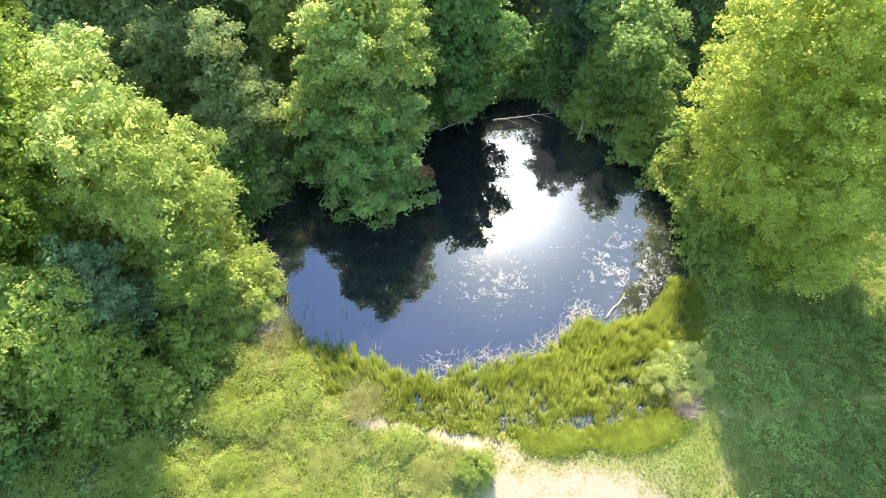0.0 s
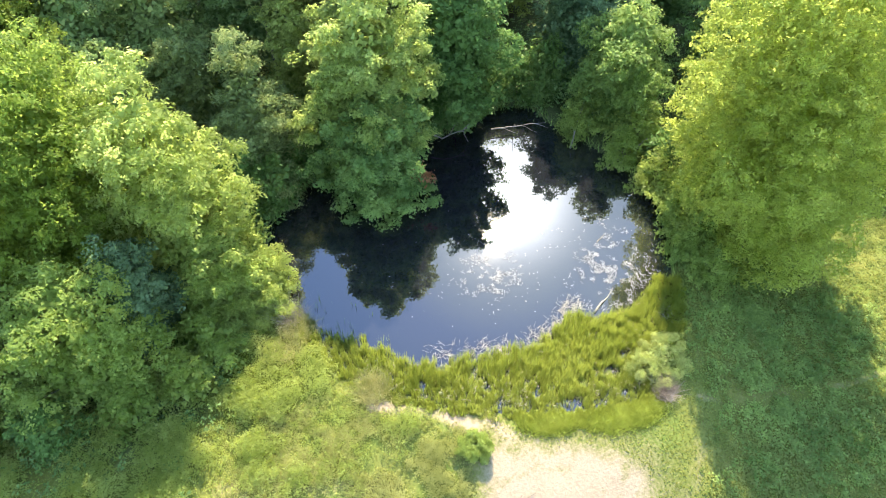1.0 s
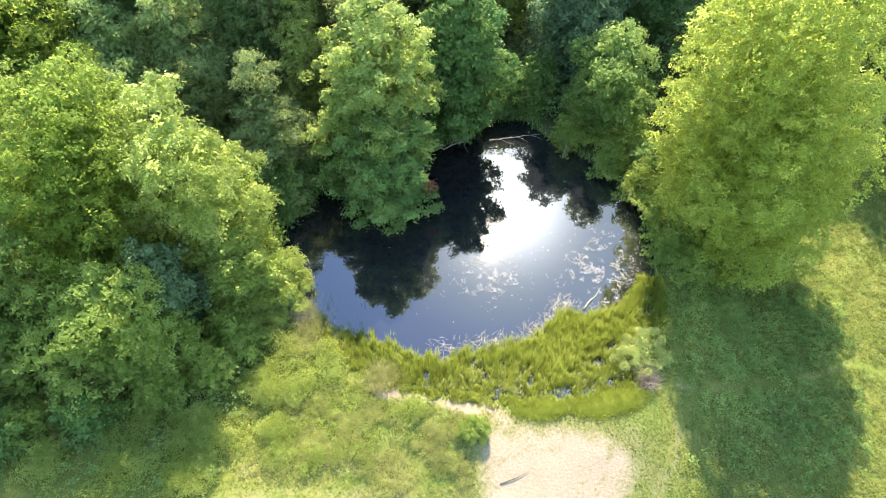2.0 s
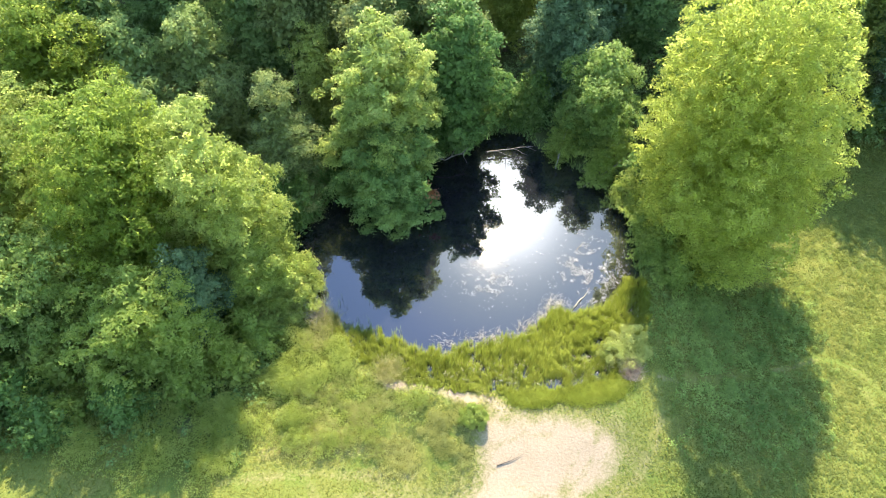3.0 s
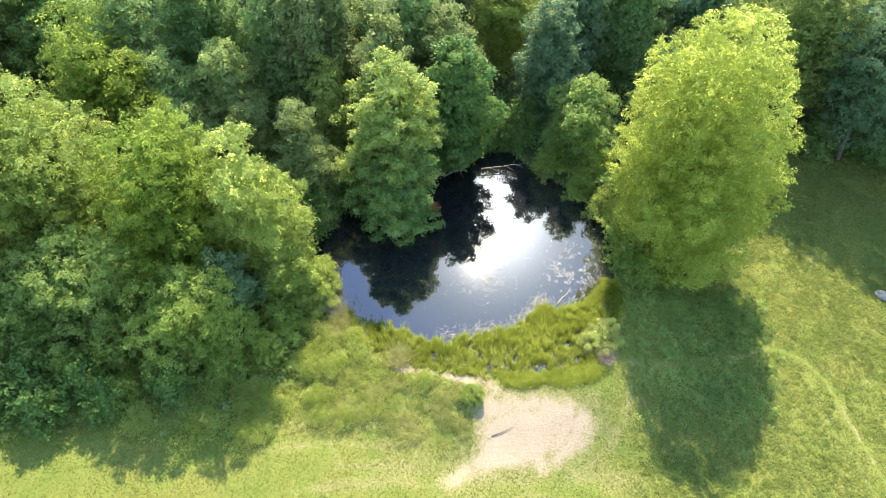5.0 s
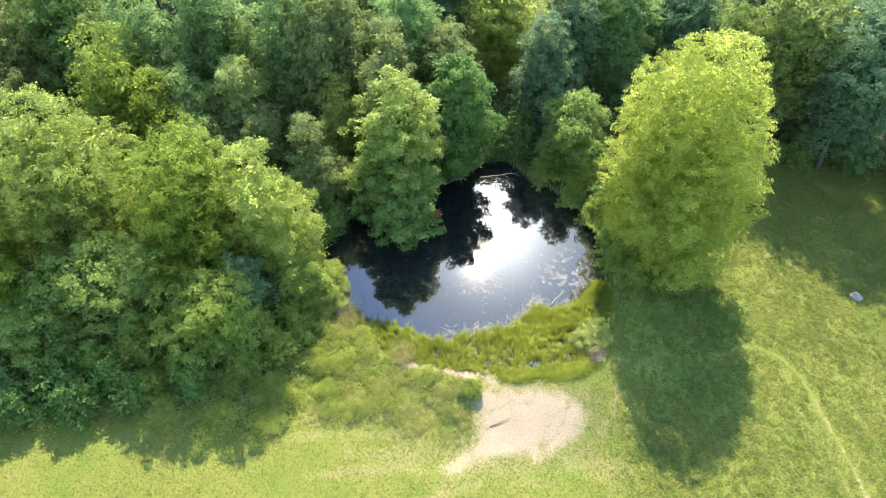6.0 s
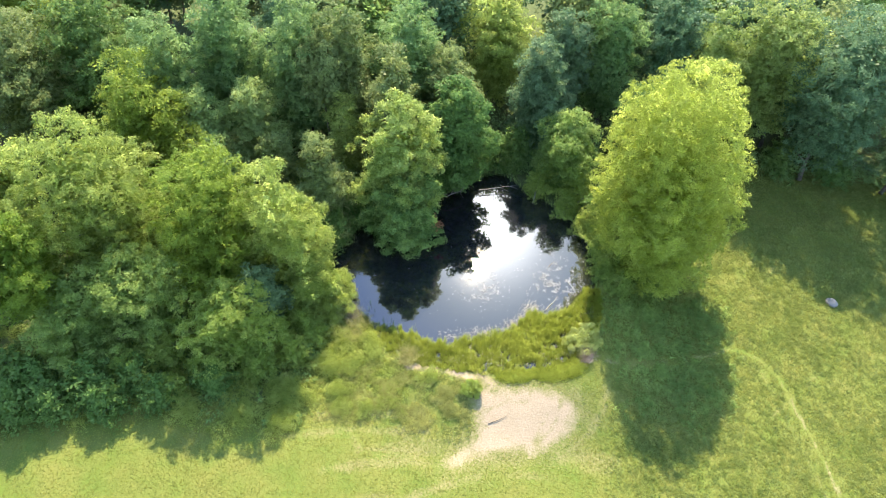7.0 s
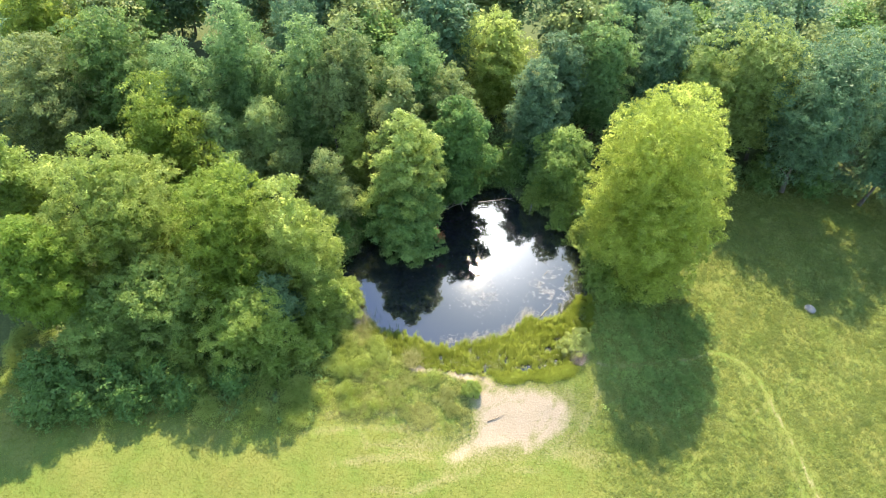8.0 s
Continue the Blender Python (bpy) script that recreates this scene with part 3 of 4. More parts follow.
tree("cedar_tree", "dull green cedar with feathery shaded boughs", -10.6, 10.4, 7.6, 3.2, NEEDLE, 12, low=0.03, shape="cone", count=40000, leaf=0.15, slim=0.3, bough=0.75, clumps=260, size=0.42, flat=0.22, category="conifer")
tree("young_tree", "small green tree leaning over the pond's end", 6.6, 16.2, 6.9, 2.5, LEAF_MID, 13, low=0.03, shape="egg", count=34000, leaf=0.135, bough=0.75, clumps=300, size=0.34)
tree("oak_tree", "dark grey-green oak behind the pond", 4.4, 20.4, 9.5, 2.4, LEAF_GREY, 14, wild=0.6, low=0.03, shape="dome", count=38000, leaf=0.14, clumps=360, size=0.38)

# woodland edge: place, height of the top, crown radius
WOOD = [
    (-10.0, 18.2, 13.9, 2.5, LEAF_OLIVE, "egg", "olive green"), (-13.2, 17.6, 13.4, 2.8, LEAF_WOOD, "dome", "green"), (-19.0, 19.0, 14.2, 3.4, LEAF_WOOD, "egg", "green"),
    (-21.9, 15.0, 12.8, 2.8, LEAF_WOOD, "dome", "green"), (-28.4, 17.6, 14.5, 3.9, LEAF_DARK, "egg", "deep green"), (-31.8, 14.2, 13.4, 4.0, LEAF_OLIVE, "dome", "dull olive"),
    (-22.4, 11.0, 12.3, 3.5, LEAF_LIME, "egg", "yellow-green"), (-19.6, 13.2, 9.0, 2.1, LEAF_SILVER, "round", "pale silvery green"), (-5.6, 20.2, 12.5, 3.2, LEAF_WOOD, "dome", "green"),
    (1.1, 26.6, 10.6, 3.3, LEAF_PALE, "dome", "yellow-green"), (6.8, 24.6, 10.2, 2.5, LEAF_GREY, "dome", "grey-green"), (10.4, 25.6, 11.8, 2.7, LEAF_WOOD, "egg", "green"),
    (15.6, 27.6, 11.6, 3.4, LEAF_GREY, "dome", "grey-green"), (22.8, 24.4, 12.0, 3.6, LEAF_PALE_OLIVE, "full", "light yellow-green"), (27.8, 21.8, 12.6, 4.5, LEAF_GREY, "dome", "grey-green"),
    (38.0, 25.0, 11.4, 4.2, LEAF_GREY, "dome", "grey-green"), (-2.6, 18.2, 10.2, 2.4, LEAF_OLIVE, "dome", "olive green"), (12.6, 20.5, 6.0, 2.6, LEAF_DARK, "dome", "dark green"),
    (18.6, 25.0, 10.4, 2.8, LEAF_PALE_OLIVE, "egg", "light olive"), (37.6, 20.0, 6.0, 2.8, LEAF_LIME, "dome", "yellow-green"), (-36.0, 22.5, 14.2, 3.6, LEAF_LIME, "dome", "yellow-green"), (-6.1, 15.0, 11.8, 2.3, LEAF_OLIVE, "egg", "olive green"),
    (-16.2, 14.6, 8.4, 2.0, LEAF_SILVER, "round", "pale silvery green"), (-18.2, 11.4, 6.4, 2.0, LEAF_SILVER, "dome", "pale silvery green"), (-14.2, 12.0, 6.0, 1.6, LEAF_OLIVE, "dome", "olive green"),
    (-15.8, 24.0, 12.6, 2.8, LEAF_GREY, "dome", "grey-green"), (25.6, 26.0, 9.6, 2.6, LEAF_GREY, "dome", "grey-green"), (34.6, 21.0, 10.6, 3.4, LEAF_GREY, "dome", "grey-green"),
]
for k, (x, y, top, r, mat, shape, word) in enumerate(WOOD):
    area = r * (top + 1) / 42
    tree("woodland_tree", word + " broadleaf tree in the woodland edge", x, y, top, r, mat, 40 + k, wild=0.7, low=0.14 if x < 15 else 0.2, shape=shape, count=int(35000 * area), leaf=0.147, clumps=int(430 * area), size=0.42, limbs=7, group="woodland trees")

# deeper woodland: copies of three models
tree("slender_tree", "slender tree with a bare trunk in the woodland", -11.3, 16.2, 11.6, 1.7, LEAF_OLIVE, 79, low=0.55, count=14000, leaf=0.16, bough=0.7, clumps=120, size=0.4, limbs=6)
DEEP = dict(low=0.2, shape="dome", wild=0.6, count=8200, leaf=0.29, bough=1.1, clumps=230, size=0.55, limbs=5, group="woodland trees")
models = [tree("forest_tree", "broadleaf tree deep in the woodland", -33.5, 26.5, 12.0, 3.4, LEAF_OLIVE, 81, **DEEP),
          tree("forest_tree", "dark broadleaf tree deep in the woodland", -9.5, 25.0, 11.0, 3.3, LEAF_DARK, 82, **DEEP),
          tree("forest_tree", "grey-green broadleaf tree deep in the woodland", 13.0, 33.0, 12.0, 3.6, LEAF_GREY, 83, **DEEP)]
rs = np.random.RandomState(5)
for px, py in ((-38.5, 26.0), (-38.5, 16.5), (-36.5, 8.0), (-36.0, 1.0)):
    copy_thing(models[rs.randint(3)], pose(px, py, float(height(px, py)) - 0.05, 0, 0, rs.uniform(0, 360)))
for row, y in enumerate((29.5, 34.5, 40.0)):
    for x in np.arange(-40, 46, 6.2):
        px, py = x + rs.uniform(-1.8, 1.8) + (row % 2) * 3, y + rs.uniform(-1.6, 1.6)
        if min(math.hypot(px - w[0], py - w[1]) for w in WOOD) < 3.6 or (row == 1 and 10 < px < 16) or (row == 0 and -29 < px < -20):
            continue
        turn = pose(px, py, float(height(px, py)) - 0.05, 0, 0, rs.uniform(0, 360))
        copy_thing(models[rs.randint(3)], turn)

# understorey along the banks and the wood's edge
LOW = dict(low=0.0, shape="mound", count=3000, bough=0.5, clumps=80, size=0.24, limbs=4, category="shrub", group="undergrowth shrubs")
bush_models = [tree("shrub", "light green leafy shrub in the undergrowth", -10.4, -1.4, 1.7, 1.3, LEAF_LIGHT, 91, leaf=0.12, **LOW),
               tree("shrub", "dark green shrub in the undergrowth", -8.4, 12.6, 2.6, 1.6, LEAF_DARK, 92, leaf=0.14, **LOW),
               tree("shrub", "pale green shrub in the undergrowth", -18.0, -4.4, 1.7, 1.2, LEAF_LIGHT, 93, leaf=0.12, **LOW)]
# first three are added to hide sunlit bank; next seven put shade into dark leaves
SHRUBS = [(0.4, 17.3, 1, 0.9), (1.5, 18.0, 1, 1.0), (2.6, 17.5, 1, 0.9), (-14.5, -4.0, 1, 0.8), (-17.2, -5.2, 1, 0.8), (-19.8, -5.9, 1, 0.9), (-22.3, -6.4, 1, 0.9), (-24.6, -6.9, 1, 1.0), (-18.8, -4.2, 1, 0.9), (-25.2, -5.0, 1, 1.1), (6.7, 12.4, 0, 0.9), (8.1, 10.6, 0, 1.0), (4.5, 14.6, 0, 0.9), (8.8, 8.4, 0, 0.9), (8.9, 6.6, 2, 0.8), (-7.6, 11.0, 1, 0.9), (-9.8, 8.4, 1, 1.0), (-12.2, -2.6, 2, 1.0), (-16.6, -4.6, 0, 0.8), (-21.0, -5.0, 1, 1.0), (-23.5, -5.6, 1, 1.0), (-10.2, 0.4, 2, 1.2), (-11.0, 7.6, 1, 1.3), (-10.6, 5.0, 0, 1.2),
          (-9.0, 11.0, 1, 1.2), (-4.4, 14.6, 1, 1.2), (-1.0, 16.6, 1, 1.0), (2.8, 18.4, 1, 1.2), (5.2, 15.2, 0, 1.1), (7.6, 13.6, 0, 1.2), (9.0, 12.0, 1, 1.1), (9.2, 9.6, 0, 1.1), (9.3, 7.0, 0, 0.9),
          (9.8, 5.4, 0, 0.8), (11.6, 15.0, 1, 1.3), (-14.0, 8.5, 0, 1.4), (-12.8, 14.4, 2, 1.4), (-15.6, 15.6, 2, 1.3), (-11.0, 16.4, 0, 1.3), (-6.5, 18.0, 2, 1.2),
          (21.6, 22.6, 2, 1.3), (26.0, 22.6, 1, 1.2), (16.4, 22.0, 1, 1.3), (30.5, 22.4, 1, 1.3), (-25.5, 6.5, 1, 1.3), (-18.6, 6.2, 0, 1.2), (14.2, 16.4, 1, 1.4), (13.2, 13.6, 0, 1.0),
          (-13.0, -1.8, 0, 1.3), (-15.4, -3.0, 2, 1.0), (-17.8, -2.8, 0, 1.2), (-19.6, -3.6, 0, 1.1), (-23.0, -3.4, 0, 1.3)]
for x, y, k, s in SHRUBS:
    copy_thing(bush_models[k], pose(x, y, float(height(x, y)) - 0.05, 0, 0, rs.uniform(0, 360)) @ Matrix.Diagonal((s, s, s, 1)))


# ---- small plants ----
def scatter(n, x0, x1, y0, y1, keep, rs):
    x, y = rs.uniform(x0, x1, n), rs.uniform(y0, y1, n)
    ok = rs.rand(n) < keep(x, y)
    return x[ok], y[ok]


def upright_blades(x, y, z, tall, wide, lean, rs):
    """Narrow grass blades, one leaning sliver each."""
    n = len(x)
    a = rs.uniform(0, 2 * math.pi, n)
    side = np.stack([np.cos(a), np.sin(a), np.zeros(n)], 1)
    b = a + rs.normal(size=n) * 0.9 + 1.57
    h = (tall * rs.uniform(0.6, 1.3, n))[:, None]
    over = np.stack([np.cos(b), np.sin(b), np.zeros(n)], 1) * h * (lean * rs.uniform(0.2, 1.6, n))[:, None]
    p = np.stack([x, y, z], 1)
    up = np.array([0, 0, 1.0])
    w = side * (wide * rs.uniform(0.6, 1.4, n))[:, None]
    return np.stack([p - w * 0.5, p + w * 0.5, p + over + up * h], 1)


rs = np.random.RandomState(11)
bed = lambda x, y: dist_polygon(x, y, SHORE)
sand_d = lambda x, y: dist_polygon(x, y, SAND)


def turned(x, y, scale, seed):
    return 0.6 * wave(0.8 * x + 0.6 * y, 0.8 * y - 0.6 * x, scale, seed) + 0.4 * wave(0.5 * x - 0.87 * y, 0.5 * y + 0.87 * x, scale * 2.3, seed + 1)


def meadow(x, y):
    k = smooth(0.1, 0.6, bed(x, y)) * smooth(0.1, 0.8, sand_d(x, y) + (wave(x, y, 0.9, 11) - 0.5)) * smooth(0.02, 0.24, dist_line(x, y, FOOTPATH)) * smooth(0.05, 0.5, dist_line(x, y, WORN))
    wood = np.maximum(smooth(-9.5, -12, x) * smooth(-5, -3, y), smooth(9, 12, y) * (1 - smooth(12, 16, x)))
    tracks = np.min([dist_line(x, y, m) for m in MOWN + TRACKS + [FOOTPATH_SIDE, SHADE_PATH]], axis=0)
    return k * (1 - wood) * (0.3 + 0.7 * smooth(0.05, 0.35, tracks + (wave(x, y, 1.2, 25) - 0.5) * 0.6))


x, y = scatter(270000, -30, 37, -21, 23, lambda x, y: smooth(-21, -13, y) * meadow(x, y) * (0.35 + 0.65 * wave(x, y, 0.6, 31)), rs)
tagged(soup("meadow_grass", upright_blades(x, y, height(x, y), 0.065, 0.034, 1.5, rs), GRASS), "short sunlit meadow grass", "grass", kind="stuff")


x, y = scatter(620000, -30, 37, -20, 23, lambda x, y: smooth(-20, -12, y) * meadow(x, y) * (0.3 + 0.7 * smooth(0.2, 0.6, turned(x, y, 0.9, 24))) * (0.34 + 0.66 * smooth(6, 10, x)), rs)
flat_up = unit(np.array([0, -0.1, 1.0]) + 0.22 * rs.normal(size=(len(x), 3)))
tagged(soup("clover", blades(np.stack([x, y, height(x, y) + rs.uniform(0.005, 0.03, len(x))], 1), flat_up, 0.068, 0.8, rs), CLOVER), "low leafy clover covering the meadow", "clover", kind="stuff")


def weeds(x, y):
    left = smooth(-12, -9, x) * (1 - smooth(-3.2, -1.4, x + (wave(x, y, 0.5, 8) - 0.5) * 2)) * smooth(-4.7, -3.5, y + (wave(x, y, 0.4, 7) - 0.5) * 2.0) * smooth(0.1, 0.5, bed(x, y)) * (1 - smooth(1.0, 2.5, y))
    foot = 0.8 * smooth(-8, -10, x) * smooth(-7.2, -5.2, y + (wave(x, y, 0.5, 18) - 0.5) * 2) * (1 - smooth(-1, 0, y))
    return np.maximum(left, foot) * smooth(0.0, 0.4, sand_d(x, y)) * smooth(0.1, 0.5, bed(x, y)) * smooth(0.05, 0.5, dist_line(x, y, WORN)) * smooth(1.2, 2.2, np.hypot(x - 0.3, y + 3.1))


x, y = scatter(16000, -29, 2, -8, 3, lambda x, y: weeds(x, y) * (0.3 + 0.7 * smooth(0.3, 0.6, turned(x, y, 0.9, 32))), rs)
size = (0.13 + 0.36 * smooth(0.35, 0.72, turned(x, y, 0.9, 33))) * rs.uniform(0.7, 1.35, len(x))
centres = np.stack([x, y, height(x, y) + size * 0.55], 1)
tagged(soup("weeds", clump_leaves(centres, size, 62 * len(x), 0.062, 0.58, rs, 0.9, 0.9, 5), WEED), "bright green leafy weeds on the bank", "weeds", kind="stuff")


def low_weeds(x, y):
    fringe = smooth(-6.5, -4.0, y + (wave(x, y, 0.5, 71) - 0.5) * 2) * (1 - smooth(-1.9, -1.2, y)) * smooth(-9, -7, x) * (1 - smooth(0.2, 1.0, x))
    return fringe * smooth(0.1, 0.5, sand_d(x, y) + (wave(x, y, 1.3, 72) - 0.5) * 0.8) * smooth(0.15, 0.6, dist_line(x, y, WORN)) * smooth(0.30, 0.55, turned(x, y, 1.3, 73)) * smooth(0.5, 0.7, np.hypot(x - 0.3, y + 3.1))


x, y = scatter(9000, -9, 2, -7, -1, low_weeds, rs)
size = (0.06 + 0.13 * turned(x, y, 1.1, 74)) * rs.uniform(0.7, 1.3, len(x))
centres = np.stack([x, y, height(x, y) + size * 0.4], 1)
tagged(soup("low_weeds", clump_leaves(centres, size, 36 * len(x), 0.045, 0.5, rs, 0.9, 1.6, 4), PALE_WEED), "ankle-high pale green weeds beside the bare sand", "weeds", kind="stuff")


def field_plants(x, y):
    return smooth(7.5, 10, x) * (0.5 + 0.5 * smooth(0.38, 0.58, turned(x, y, 0.8, 17))) * smooth(0.2, 0.6, dist_line(x, y, FOOTPATH)) * smooth(0.1, 0.4, dist_line(x, y, SHADE_PATH)) * smooth(0.1, 0.5, bed(x, y))


x, y = scatter(32000, 7, 37, -13, 22, field_plants, rs)
size = (0.08 + 0.16 * turned(x, y, 0.7, 34)) * rs.uniform(0.7, 1.3, len(x))
centres = np.stack([x, y, height(x, y) + size * 0.12], 1)
tagged(soup("broadleaf_weeds", clump_leaves(centres, size, 12 * len(x), 0.085, 0.7, rs, 0.4, 3.0, 4), FIELD_WEED), "knee-high leafy weeds in the meadow", "weeds", kind="stuff")


# weeds over the lone tree's cast shadow, its shade deepened by darker leaf colour
def tree_shade(x, y):
    return np.exp(-(((x - 12.6) / 4.2) ** 2 + ((y - 3.6) / 6.0) ** 2) ** 2) * smooth(0.2, 0.7, bed(x, y)) * smooth(0.1, 0.5, dist_line(x, y, SHADE_PATH)) * (0.25 + 0.75 * smooth(0.35, 0.6, turned(x, y, 0.8, 75)))


x, y = scatter(5200, 7.5, 18, -4, 11, tree_shade, rs)
size = (0.12 + 0.22 * turned(x, y, 0.8, 76)) * rs.uniform(0.7, 1.3, len(x))
centres = np.stack([x, y, height(x, y) + size * 0.4], 1)
tagged(soup("shade_weeds", clump_leaves(centres, size, 26 * len(x), 0.09, 0.62, rs, 0.8, 1.4, 5), LEAF_MID), "leafy green weeds in the shade of a lone tree", "weeds", kind="stuff")


def shade_floor(x, y):
    back = smooth(0.0, 0.4, bed(x, y)) * smooth(7.5, 9.5, y) * (1 - smooth(9, 12, x) * (1 - smooth(20.5, 23, y)))
    left = smooth(-8.5, -10.0, x) * smooth(-7.2, -5.2, y + (wave(x, y, 0.5, 18) - 0.5) * 2)
    return np.maximum(back, left) * (1 - smooth(23, 26, y))


x, y = scatter(9000, -30, 36, -8, 24, lambda x, y: shade_floor(x, y) * (0.3 + 0.7 * wave(x, y, 0.7, 36)), rs)
size = (0.3 + 0.45 * wave(x, y, 0.5, 37)) * rs.uniform(0.6, 1.3, len(x)) * (1 + 0.8 * smooth(12, 15, y))
centres = np.stack([x, y, height(x, y) + size * 0.5], 1)
tagged(soup("undergrowth", clump_leaves(centres, size, 44 * len(x), 0.125, 0.6, rs, 0.9, 0.9), LEAF_WOOD), "leafy green undergrowth below the trees", "undergrowth", kind="stuff")
x, y = scatter(14000, -11, 10, 5, 18, lambda x, y: np.exp(-((bed(x, y) - 0.15) / 0.25) ** 2), rs)
tagged(soup("bank_grass", upright_blades(x, y, np.maximum(height(x, y), -0.03), 0.55, 0.035, 0.5, rs), LEAF_MID), "long green grass on the shaded bank", "grass", kind="stuff")

REED_BACK = ([-7.5, -5.5, -3.0, -0.8, 1.4, 3.0, 3.7, 5.0, 6.4, 7.4, 8.3], [2.3, 0.9, 0.2, 0.1, 0.8, 1.7, 2.9, 2.9, 3.2, 5.0, 7.0])


def reeds(x, y):
    d = bed(x, y)
    back = y - np.interp(x, *REED_BACK) + (turned(x, y, 1.4, 44) - 0.5) * 0.9
    gaps = smooth(0.29, 0.42, turned(x, y, 3.4, 41) + 0.22 * smooth(-1.4, -0.2, back) + 0.10 * smooth(1, -3, x))
    return (1 - smooth(-0.4, 0.3, back)) * (1 - smooth(0.15, 0.55, d)) * gaps


tx, ty = scatter(17000, -8, 9, -2.3, 5.2, reeds, rs)
each = 26
spread = 0.12 * np.sqrt(rs.rand(len(tx) * each))
turn_a = rs.uniform(0, 2 * math.pi, len(tx) * each)
x, y = np.repeat(tx, each) + spread * np.cos(turn_a), np.repeat(ty, each) + spread * np.sin(turn_a)
own = np.repeat(rs.uniform(0.5, 1.4, len(tx)), each)
tall_at = own * (0.24 + 0.32 * smooth(0.2, -1.6, bed(x, y)) * (0.5 + 0.5 * turned(x, y, 0.9, 43)))
tagged(soup("reed_bed", upright_blades(x, y, np.maximum(height(x, y), -0.05), tall_at, 0.02, 0.13, rs), SEDGE), "dense green reeds standing in shallow water", "reeds", kind="stuff")
# fresh low grass between the reeds and the sand
x, y = scatter(110000, 1.5, 7.5, -3.2, -0.8, lambda x, y: smooth(0.0, 0.3, bed(x, y)) * smooth(0.1, 0.6, sand_d(x, y)) * (1 - smooth(0.5, 1.3, bed(x, y) + (turned(x, y, 0.9, 66) - 0.5) * 1.2)) * smooth(1.6, 3.0, x + (turned(x, y, 0.9, 67) - 0.5) * 2) * (1 - smooth(6.0, 7.6, x)), rs)
tagged(soup("marsh_grass", upright_blades(x, y, height(x, y), 0.15, 0.026, 0.7, rs), MARSH), "bright fresh grass at the foot of the reeds", "grass", kind="stuff")

# bleached dead reeds lying along the water's edge
def lying(x, y, z, length, wide, rs, rise=0.15):
    n = len(x)
    a = rs.uniform(0, 2 * math.pi, n)
    d = np.stack([np.cos(a), np.sin(a), rs.uniform(0, rise, n)], 1)
    side = np.stack([-np.sin(a), np.cos(a), rs.normal(size=n) * 0.3], 1) * wide * 0.5
    ln = (length * rs.uniform(0.4, 1.3, n))[:, None]
    p = np.stack([x, y, z], 1)
    q = p + d * ln
    return np.stack([p - side, p + side, q + side * 0.6, q - side * 0.6], 1)


x, y = scatter(6000, -2.2, 4.4, -0.2, 3.8, lambda x, y: np.exp(-((y - np.interp(x, *REED_BACK) - 0.3) / 0.4) ** 2) * smooth(0.28, 0.55, wave(x, y, 1.0, 51)) * smooth(-2.0, -0.8, x), rs)
tagged(soup("dead_reeds", lying(x, y, 0.02 + 0.15 * rs.rand(len(x)) ** 2, 0.28, 0.009, rs, 0.25), PALE_STALK), "bleached dead reed stalks fallen on the water's edge", "dead reeds", kind="stuff")


x, y = scatter(5200, -4, 8.4, -1.5, 4.2, lambda x, y: (bed(x, y) < -0.1) * (y < np.interp(x, *REED_BACK)) * (0.2 + 0.8 * smooth(0.45, 0.6, turned(x, y, 1.2, 47))), rs)
tagged(soup("reed_litter", lying(x, y, 0.02 + 0.22 * rs.rand(len(x)), 0.13, 0.012, rs, 0.5), PALE_STALK), "pale broken stalks caught among the reeds", "dead reeds", kind="stuff")


def litter_spots(x, y):
    mid = np.exp(-(((x - 0.6) / 1.15) ** 2 + ((y - 4.9) / 1.25) ** 2) * 1.2)
    side = np.exp(-(((x - 5.7) / 1.3) ** 2 + ((y - 5.6) / 2.0) ** 2) * 1.0)
    return np.maximum(mid * 0.9, side) * smooth(0.50, 0.72, wave(x, y, 4.2, 52)) + 0.0008


x, y = scatter(60000, -5.5, 7.8, 1.5, 8.6, litter_spots, rs)
tagged(soup("floating_litter", lying(x, y, np.full(len(x), 0.008) + 0.02 * rs.rand(len(x)), 0.085, 0.013, rs, 0.3), PALE_BITS), "pale dead leaves and stalks floating on the pond", "floating litter", kind="stuff")
# a few stalks standing in open water
x, y = scatter(1500, -7.6, -3.2, 0.9, 3.0, lambda x, y: smooth(0.5, 0.75, turned(x, y, 2.5, 61)) * np.exp(-(y - np.interp(x, *REED_BACK)) * 1.2) * smooth(0.2, -0.3, bed(x, y)) * (y - np.interp(x, *REED_BACK) > 0), rs)
tagged(soup("reed_stalks", upright_blades(x, y, np.full(len(x), -0.05), 0.45, 0.02, 0.2, rs), LEAF_MID), "thin reed stalks standing in open water", "reeds", kind="stuff")


# ---- single small plants ----
def tuft(name, label, x, y, tall, spread, n, mat, seed, wide=0.016, category="grass tuft", lean=0.75):
    rs = np.random.RandomState(seed)
    root = new(name)
    root.location = (x, y, float(height(x, y)) - 0.02)
    tagged(root, label, category)
    a, r = rs.uniform(0, 2 * math.pi, n), spread * np.sqrt(rs.rand(n)) * 0.6
    soup("foliage", upright_blades(r * np.cos(a), r * np.sin(a), np.zeros(n), tall, wide, lean, rs), mat, root)
    return root


tuft("sedge_tuft", "rounded tuft of brownish sedge at the reed bed", -3.6, -1.2, 0.6, 1.0, 1300, BROWN_GRASS, 71)
tuft("dry_grass_clump", "tall tawny grass clump on the bank", -7.2, 0.4, 0.6, 1.3, 900, BROWN_GRASS, 72)
tuft("dry_grass_clump", "tall tawny grass clump beside the pond shrub", -6.9, 1.3, 0.6, 1.0, 600, BROWN_GRASS, 73)
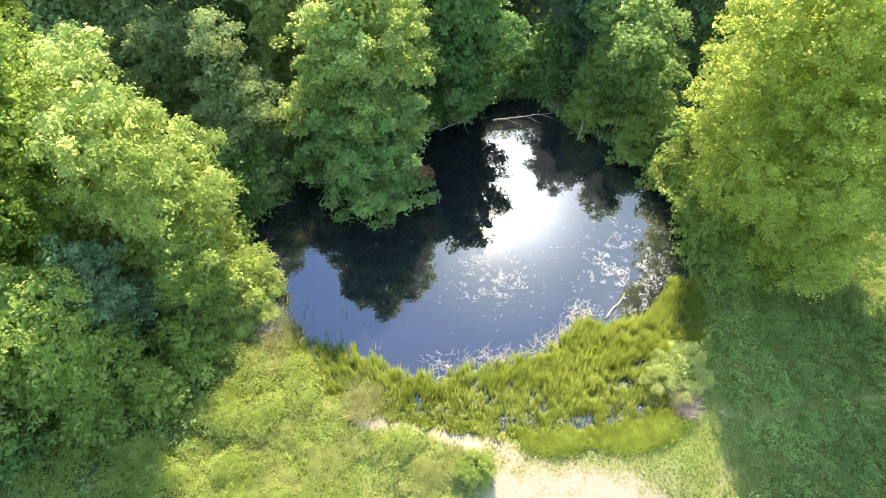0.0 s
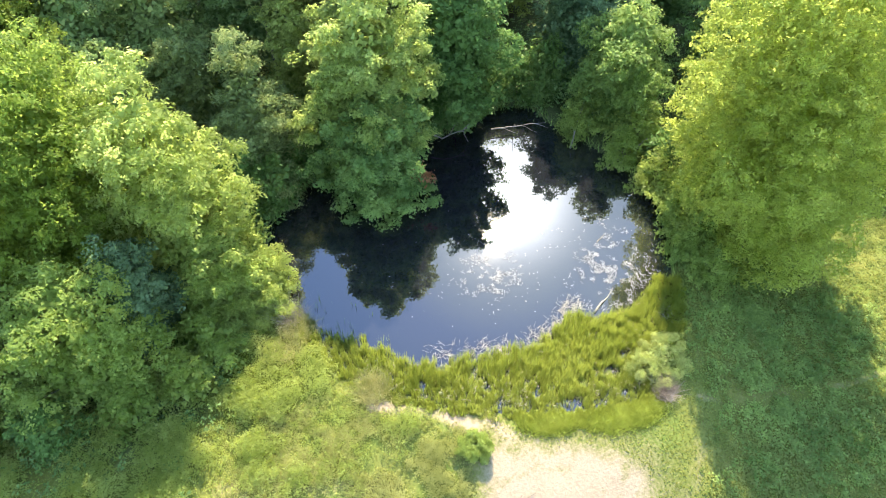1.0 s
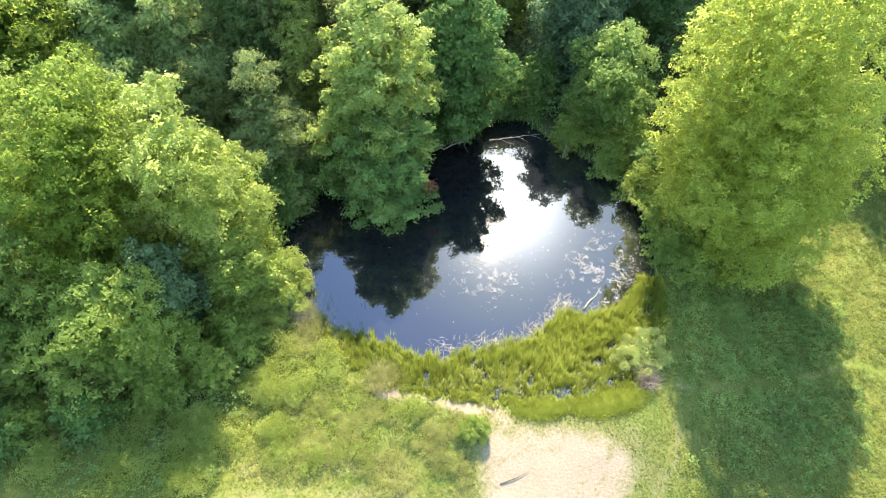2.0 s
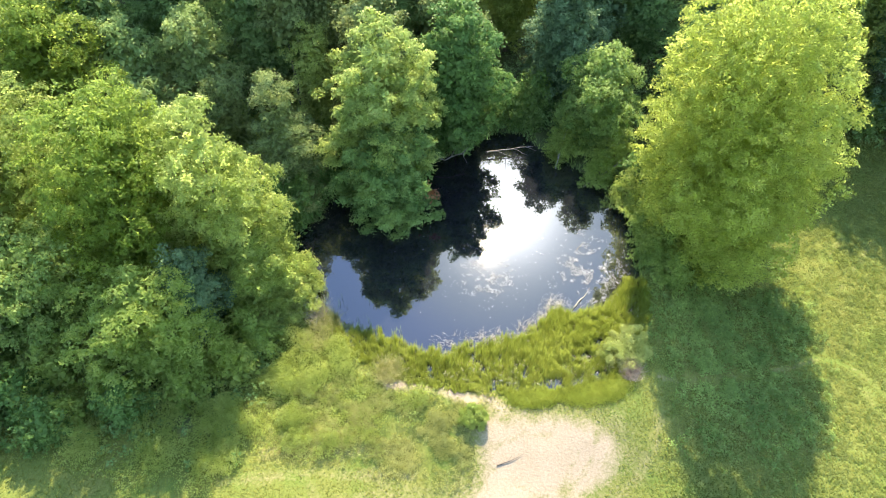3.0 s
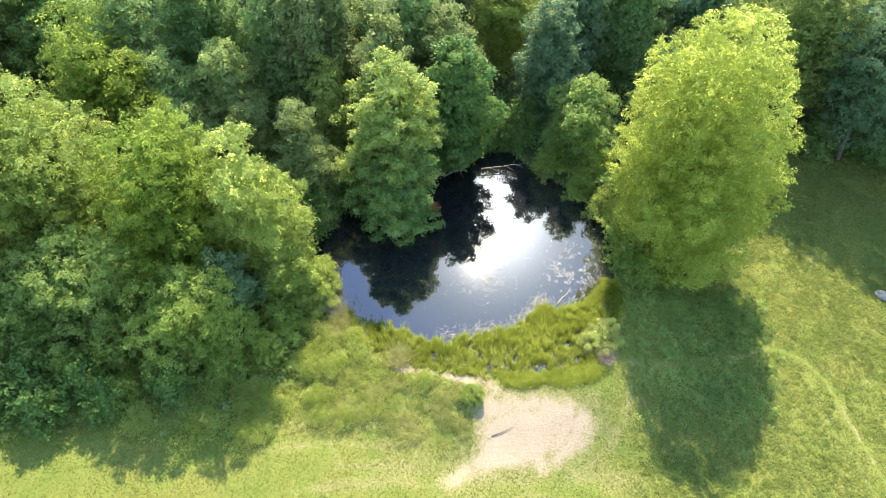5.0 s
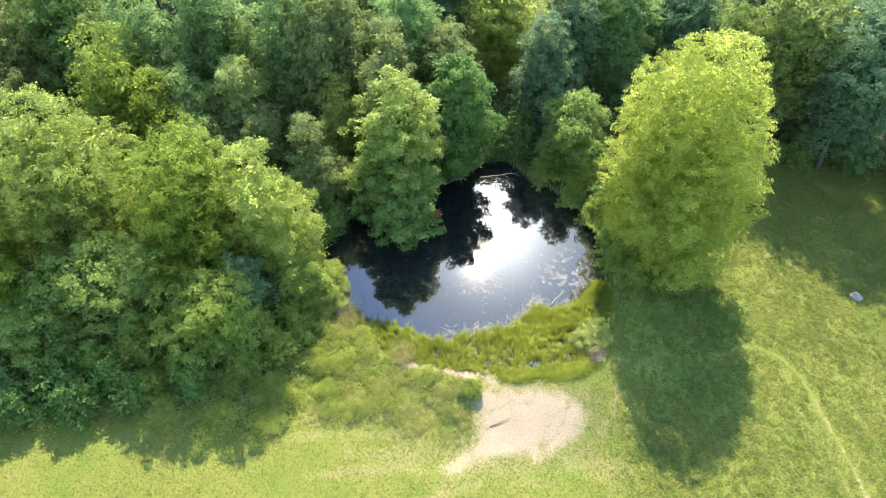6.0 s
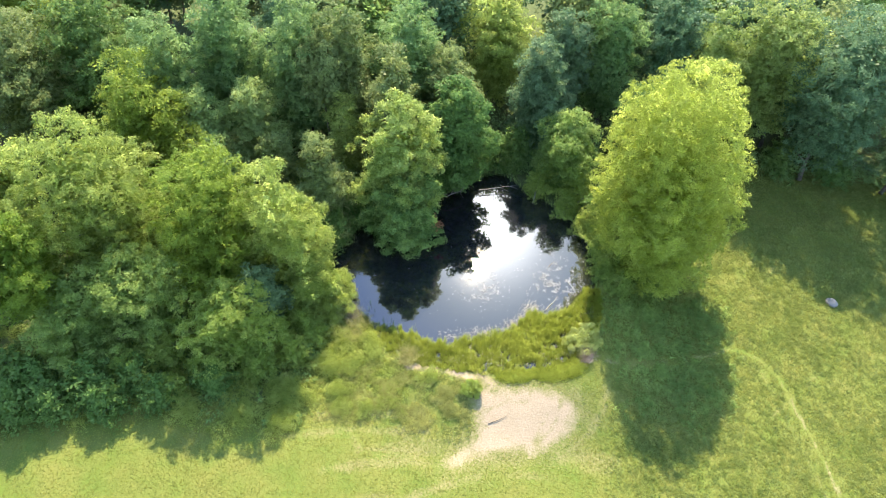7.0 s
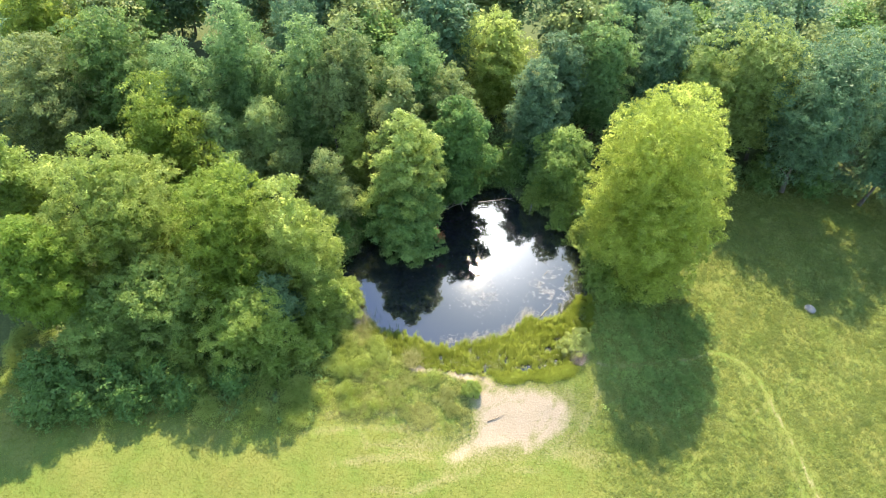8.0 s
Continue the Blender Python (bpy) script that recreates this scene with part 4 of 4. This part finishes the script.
tuft("pale_grass_clump", "bleached seeding grass at the water's edge", -7.4, 1.7, 0.8, 0.5, 700, PALE_STALK, 74)
tree("bush", "small round green bush beside the sand", 0.3, -3.1, 0.48, 0.58, WEED, 76, wild=0.5, low=0.0, shape="round", count=11000, leaf=0.05, bough=0.2, clumps=110, size=0.1, limbs=3, fill=0.04, category="bush")
tree("pale_shrub", "feathery pale green shrub at the reed bed", 7.05, 0.9, 1.1, 1.15, FEATHER, 77, wild=0.8, low=0.0, shape="mound", fill=0.05, count=26000, leaf=0.055, slim=0.35, bough=0.4, clumps=200, size=0.2, limbs=5, category="shrub")
tuft("dry_stem_clump", "dry brown stems at the foot of a pale shrub", 7.15, -0.35, 0.5, 0.7, 900, DRY_STEM, 78)


# ---- dead wood, stone ----
def bough(name, label, points, thick, seed, twigs=4, category="branch", wood=DEAD_WOOD):
    rs = np.random.RandomState(seed)
    pts = np.array(points, float)
    root = new(name)
    root.location = pts[0]
    tagged(root, label, category)
    rel = pts - pts[0]
    u = np.linspace(0, 1, 9)
    line = np.stack([np.interp(u, np.linspace(0, 1, len(rel)), rel[:, k]) for k in range(3)], 1) + rs.normal(size=(9, 3)) * thick * 0.3
    part("stem", tube(line, thick * (1 - 0.8 * u), 6), wood, root)
    for k in range(twigs):
        i = rs.randint(2, 8)
        d = unit(line[i] - line[i - 1]) + rs.normal(size=3) * 0.55
        p1 = line[i] + unit(d) * np.linalg.norm(rel[-1]) * rs.uniform(0.2, 0.4)
        q = np.linspace(0, 1, 4)[:, None]
        part("twig", tube(line[i] * (1 - q) + p1 * q + rs.normal(size=(4, 3)) * 0.02, thick * 0.4 * (1 - 0.7 * q[:, 0]), 4), wood, root)
    return root


bough("fallen_branch", "bare grey branch hanging over dark water", [(-3.6, 13.3, 0.9), (-2.2, 12.9, 0.7), (-0.9, 13.7, 0.9)], 0.05, 101, 5)
bough("fallen_branch", "bare grey branch lying across the pond's end", [(0.2, 14.3, 0.3), (1.4, 14.6, 0.35), (3.0, 15.0, 0.4)], 0.045, 102, 4)
bough("fallen_branch", "bare pale branch leaning from the bank", [(7.9, 13.0, 1.2), (6.9, 12.3, 0.7), (5.8, 11.6, 0.3)], 0.05, 103, 5)
bough("fallen_branch", "thin bare branch rising from the bank", [(4.3, 13.3, 0.1), (4.5, 14.0, 1.0), (4.8, 14.8, 1.9)], 0.03, 104, 3)
bough("fallen_branch", "bleached log floating beside the reeds", [(4.85, 3.1, 0.02), (5.3, 3.75, 0.03), (5.7, 4.4, 0.02)], 0.06, 105, 1, "log")
bough("fallen_branch", "short bleached branch floating on the water", [(5.2, 7.0, 0.01), (5.6, 7.5, 0.03)], 0.03, 106, 1)
bough("stick", "grey-brown stick lying on bare sand", [(1.38, -4.8, float(height(1.38, -4.8)) + 0.03), (1.96, -4.57, float(height(1.96, -4.57)) + 0.05), (2.46, -4.27, float(height(2.46, -4.27)) + 0.03)], 0.024, 107, 1, "stick", BARK)

bm = bmesh.new()
bmesh.ops.create_icosphere(bm, subdivisions=3, radius=0.42)
for v in bm.verts:
    v.co *= 1 + 0.25 * (noise.noise(v.co * 2.2))
    v.co.z *= 0.4
stone = part("stone", bm, STONE, None)
stone.location = (25.7, 7.7, float(height(25.7, 7.7)) + 0.06)
tagged(stone, "pale weathered boulder on shaded bare ground", "stone")

# withered spray on the maple
rs = np.random.RandomState(9)
rust = soup("withered_leaves", clump_leaves(np.array([[-3.0, 9.2, 1.6], [-2.6, 9.0, 1.5], [-3.4, 9.1, 1.5]]), np.array([0.4, 0.35, 0.3]), 380, 0.14, 0.6, rs), LEAF_RUST)
tagged(rust, "rust-brown withered leaf spray above the dark water", "dead leaves")
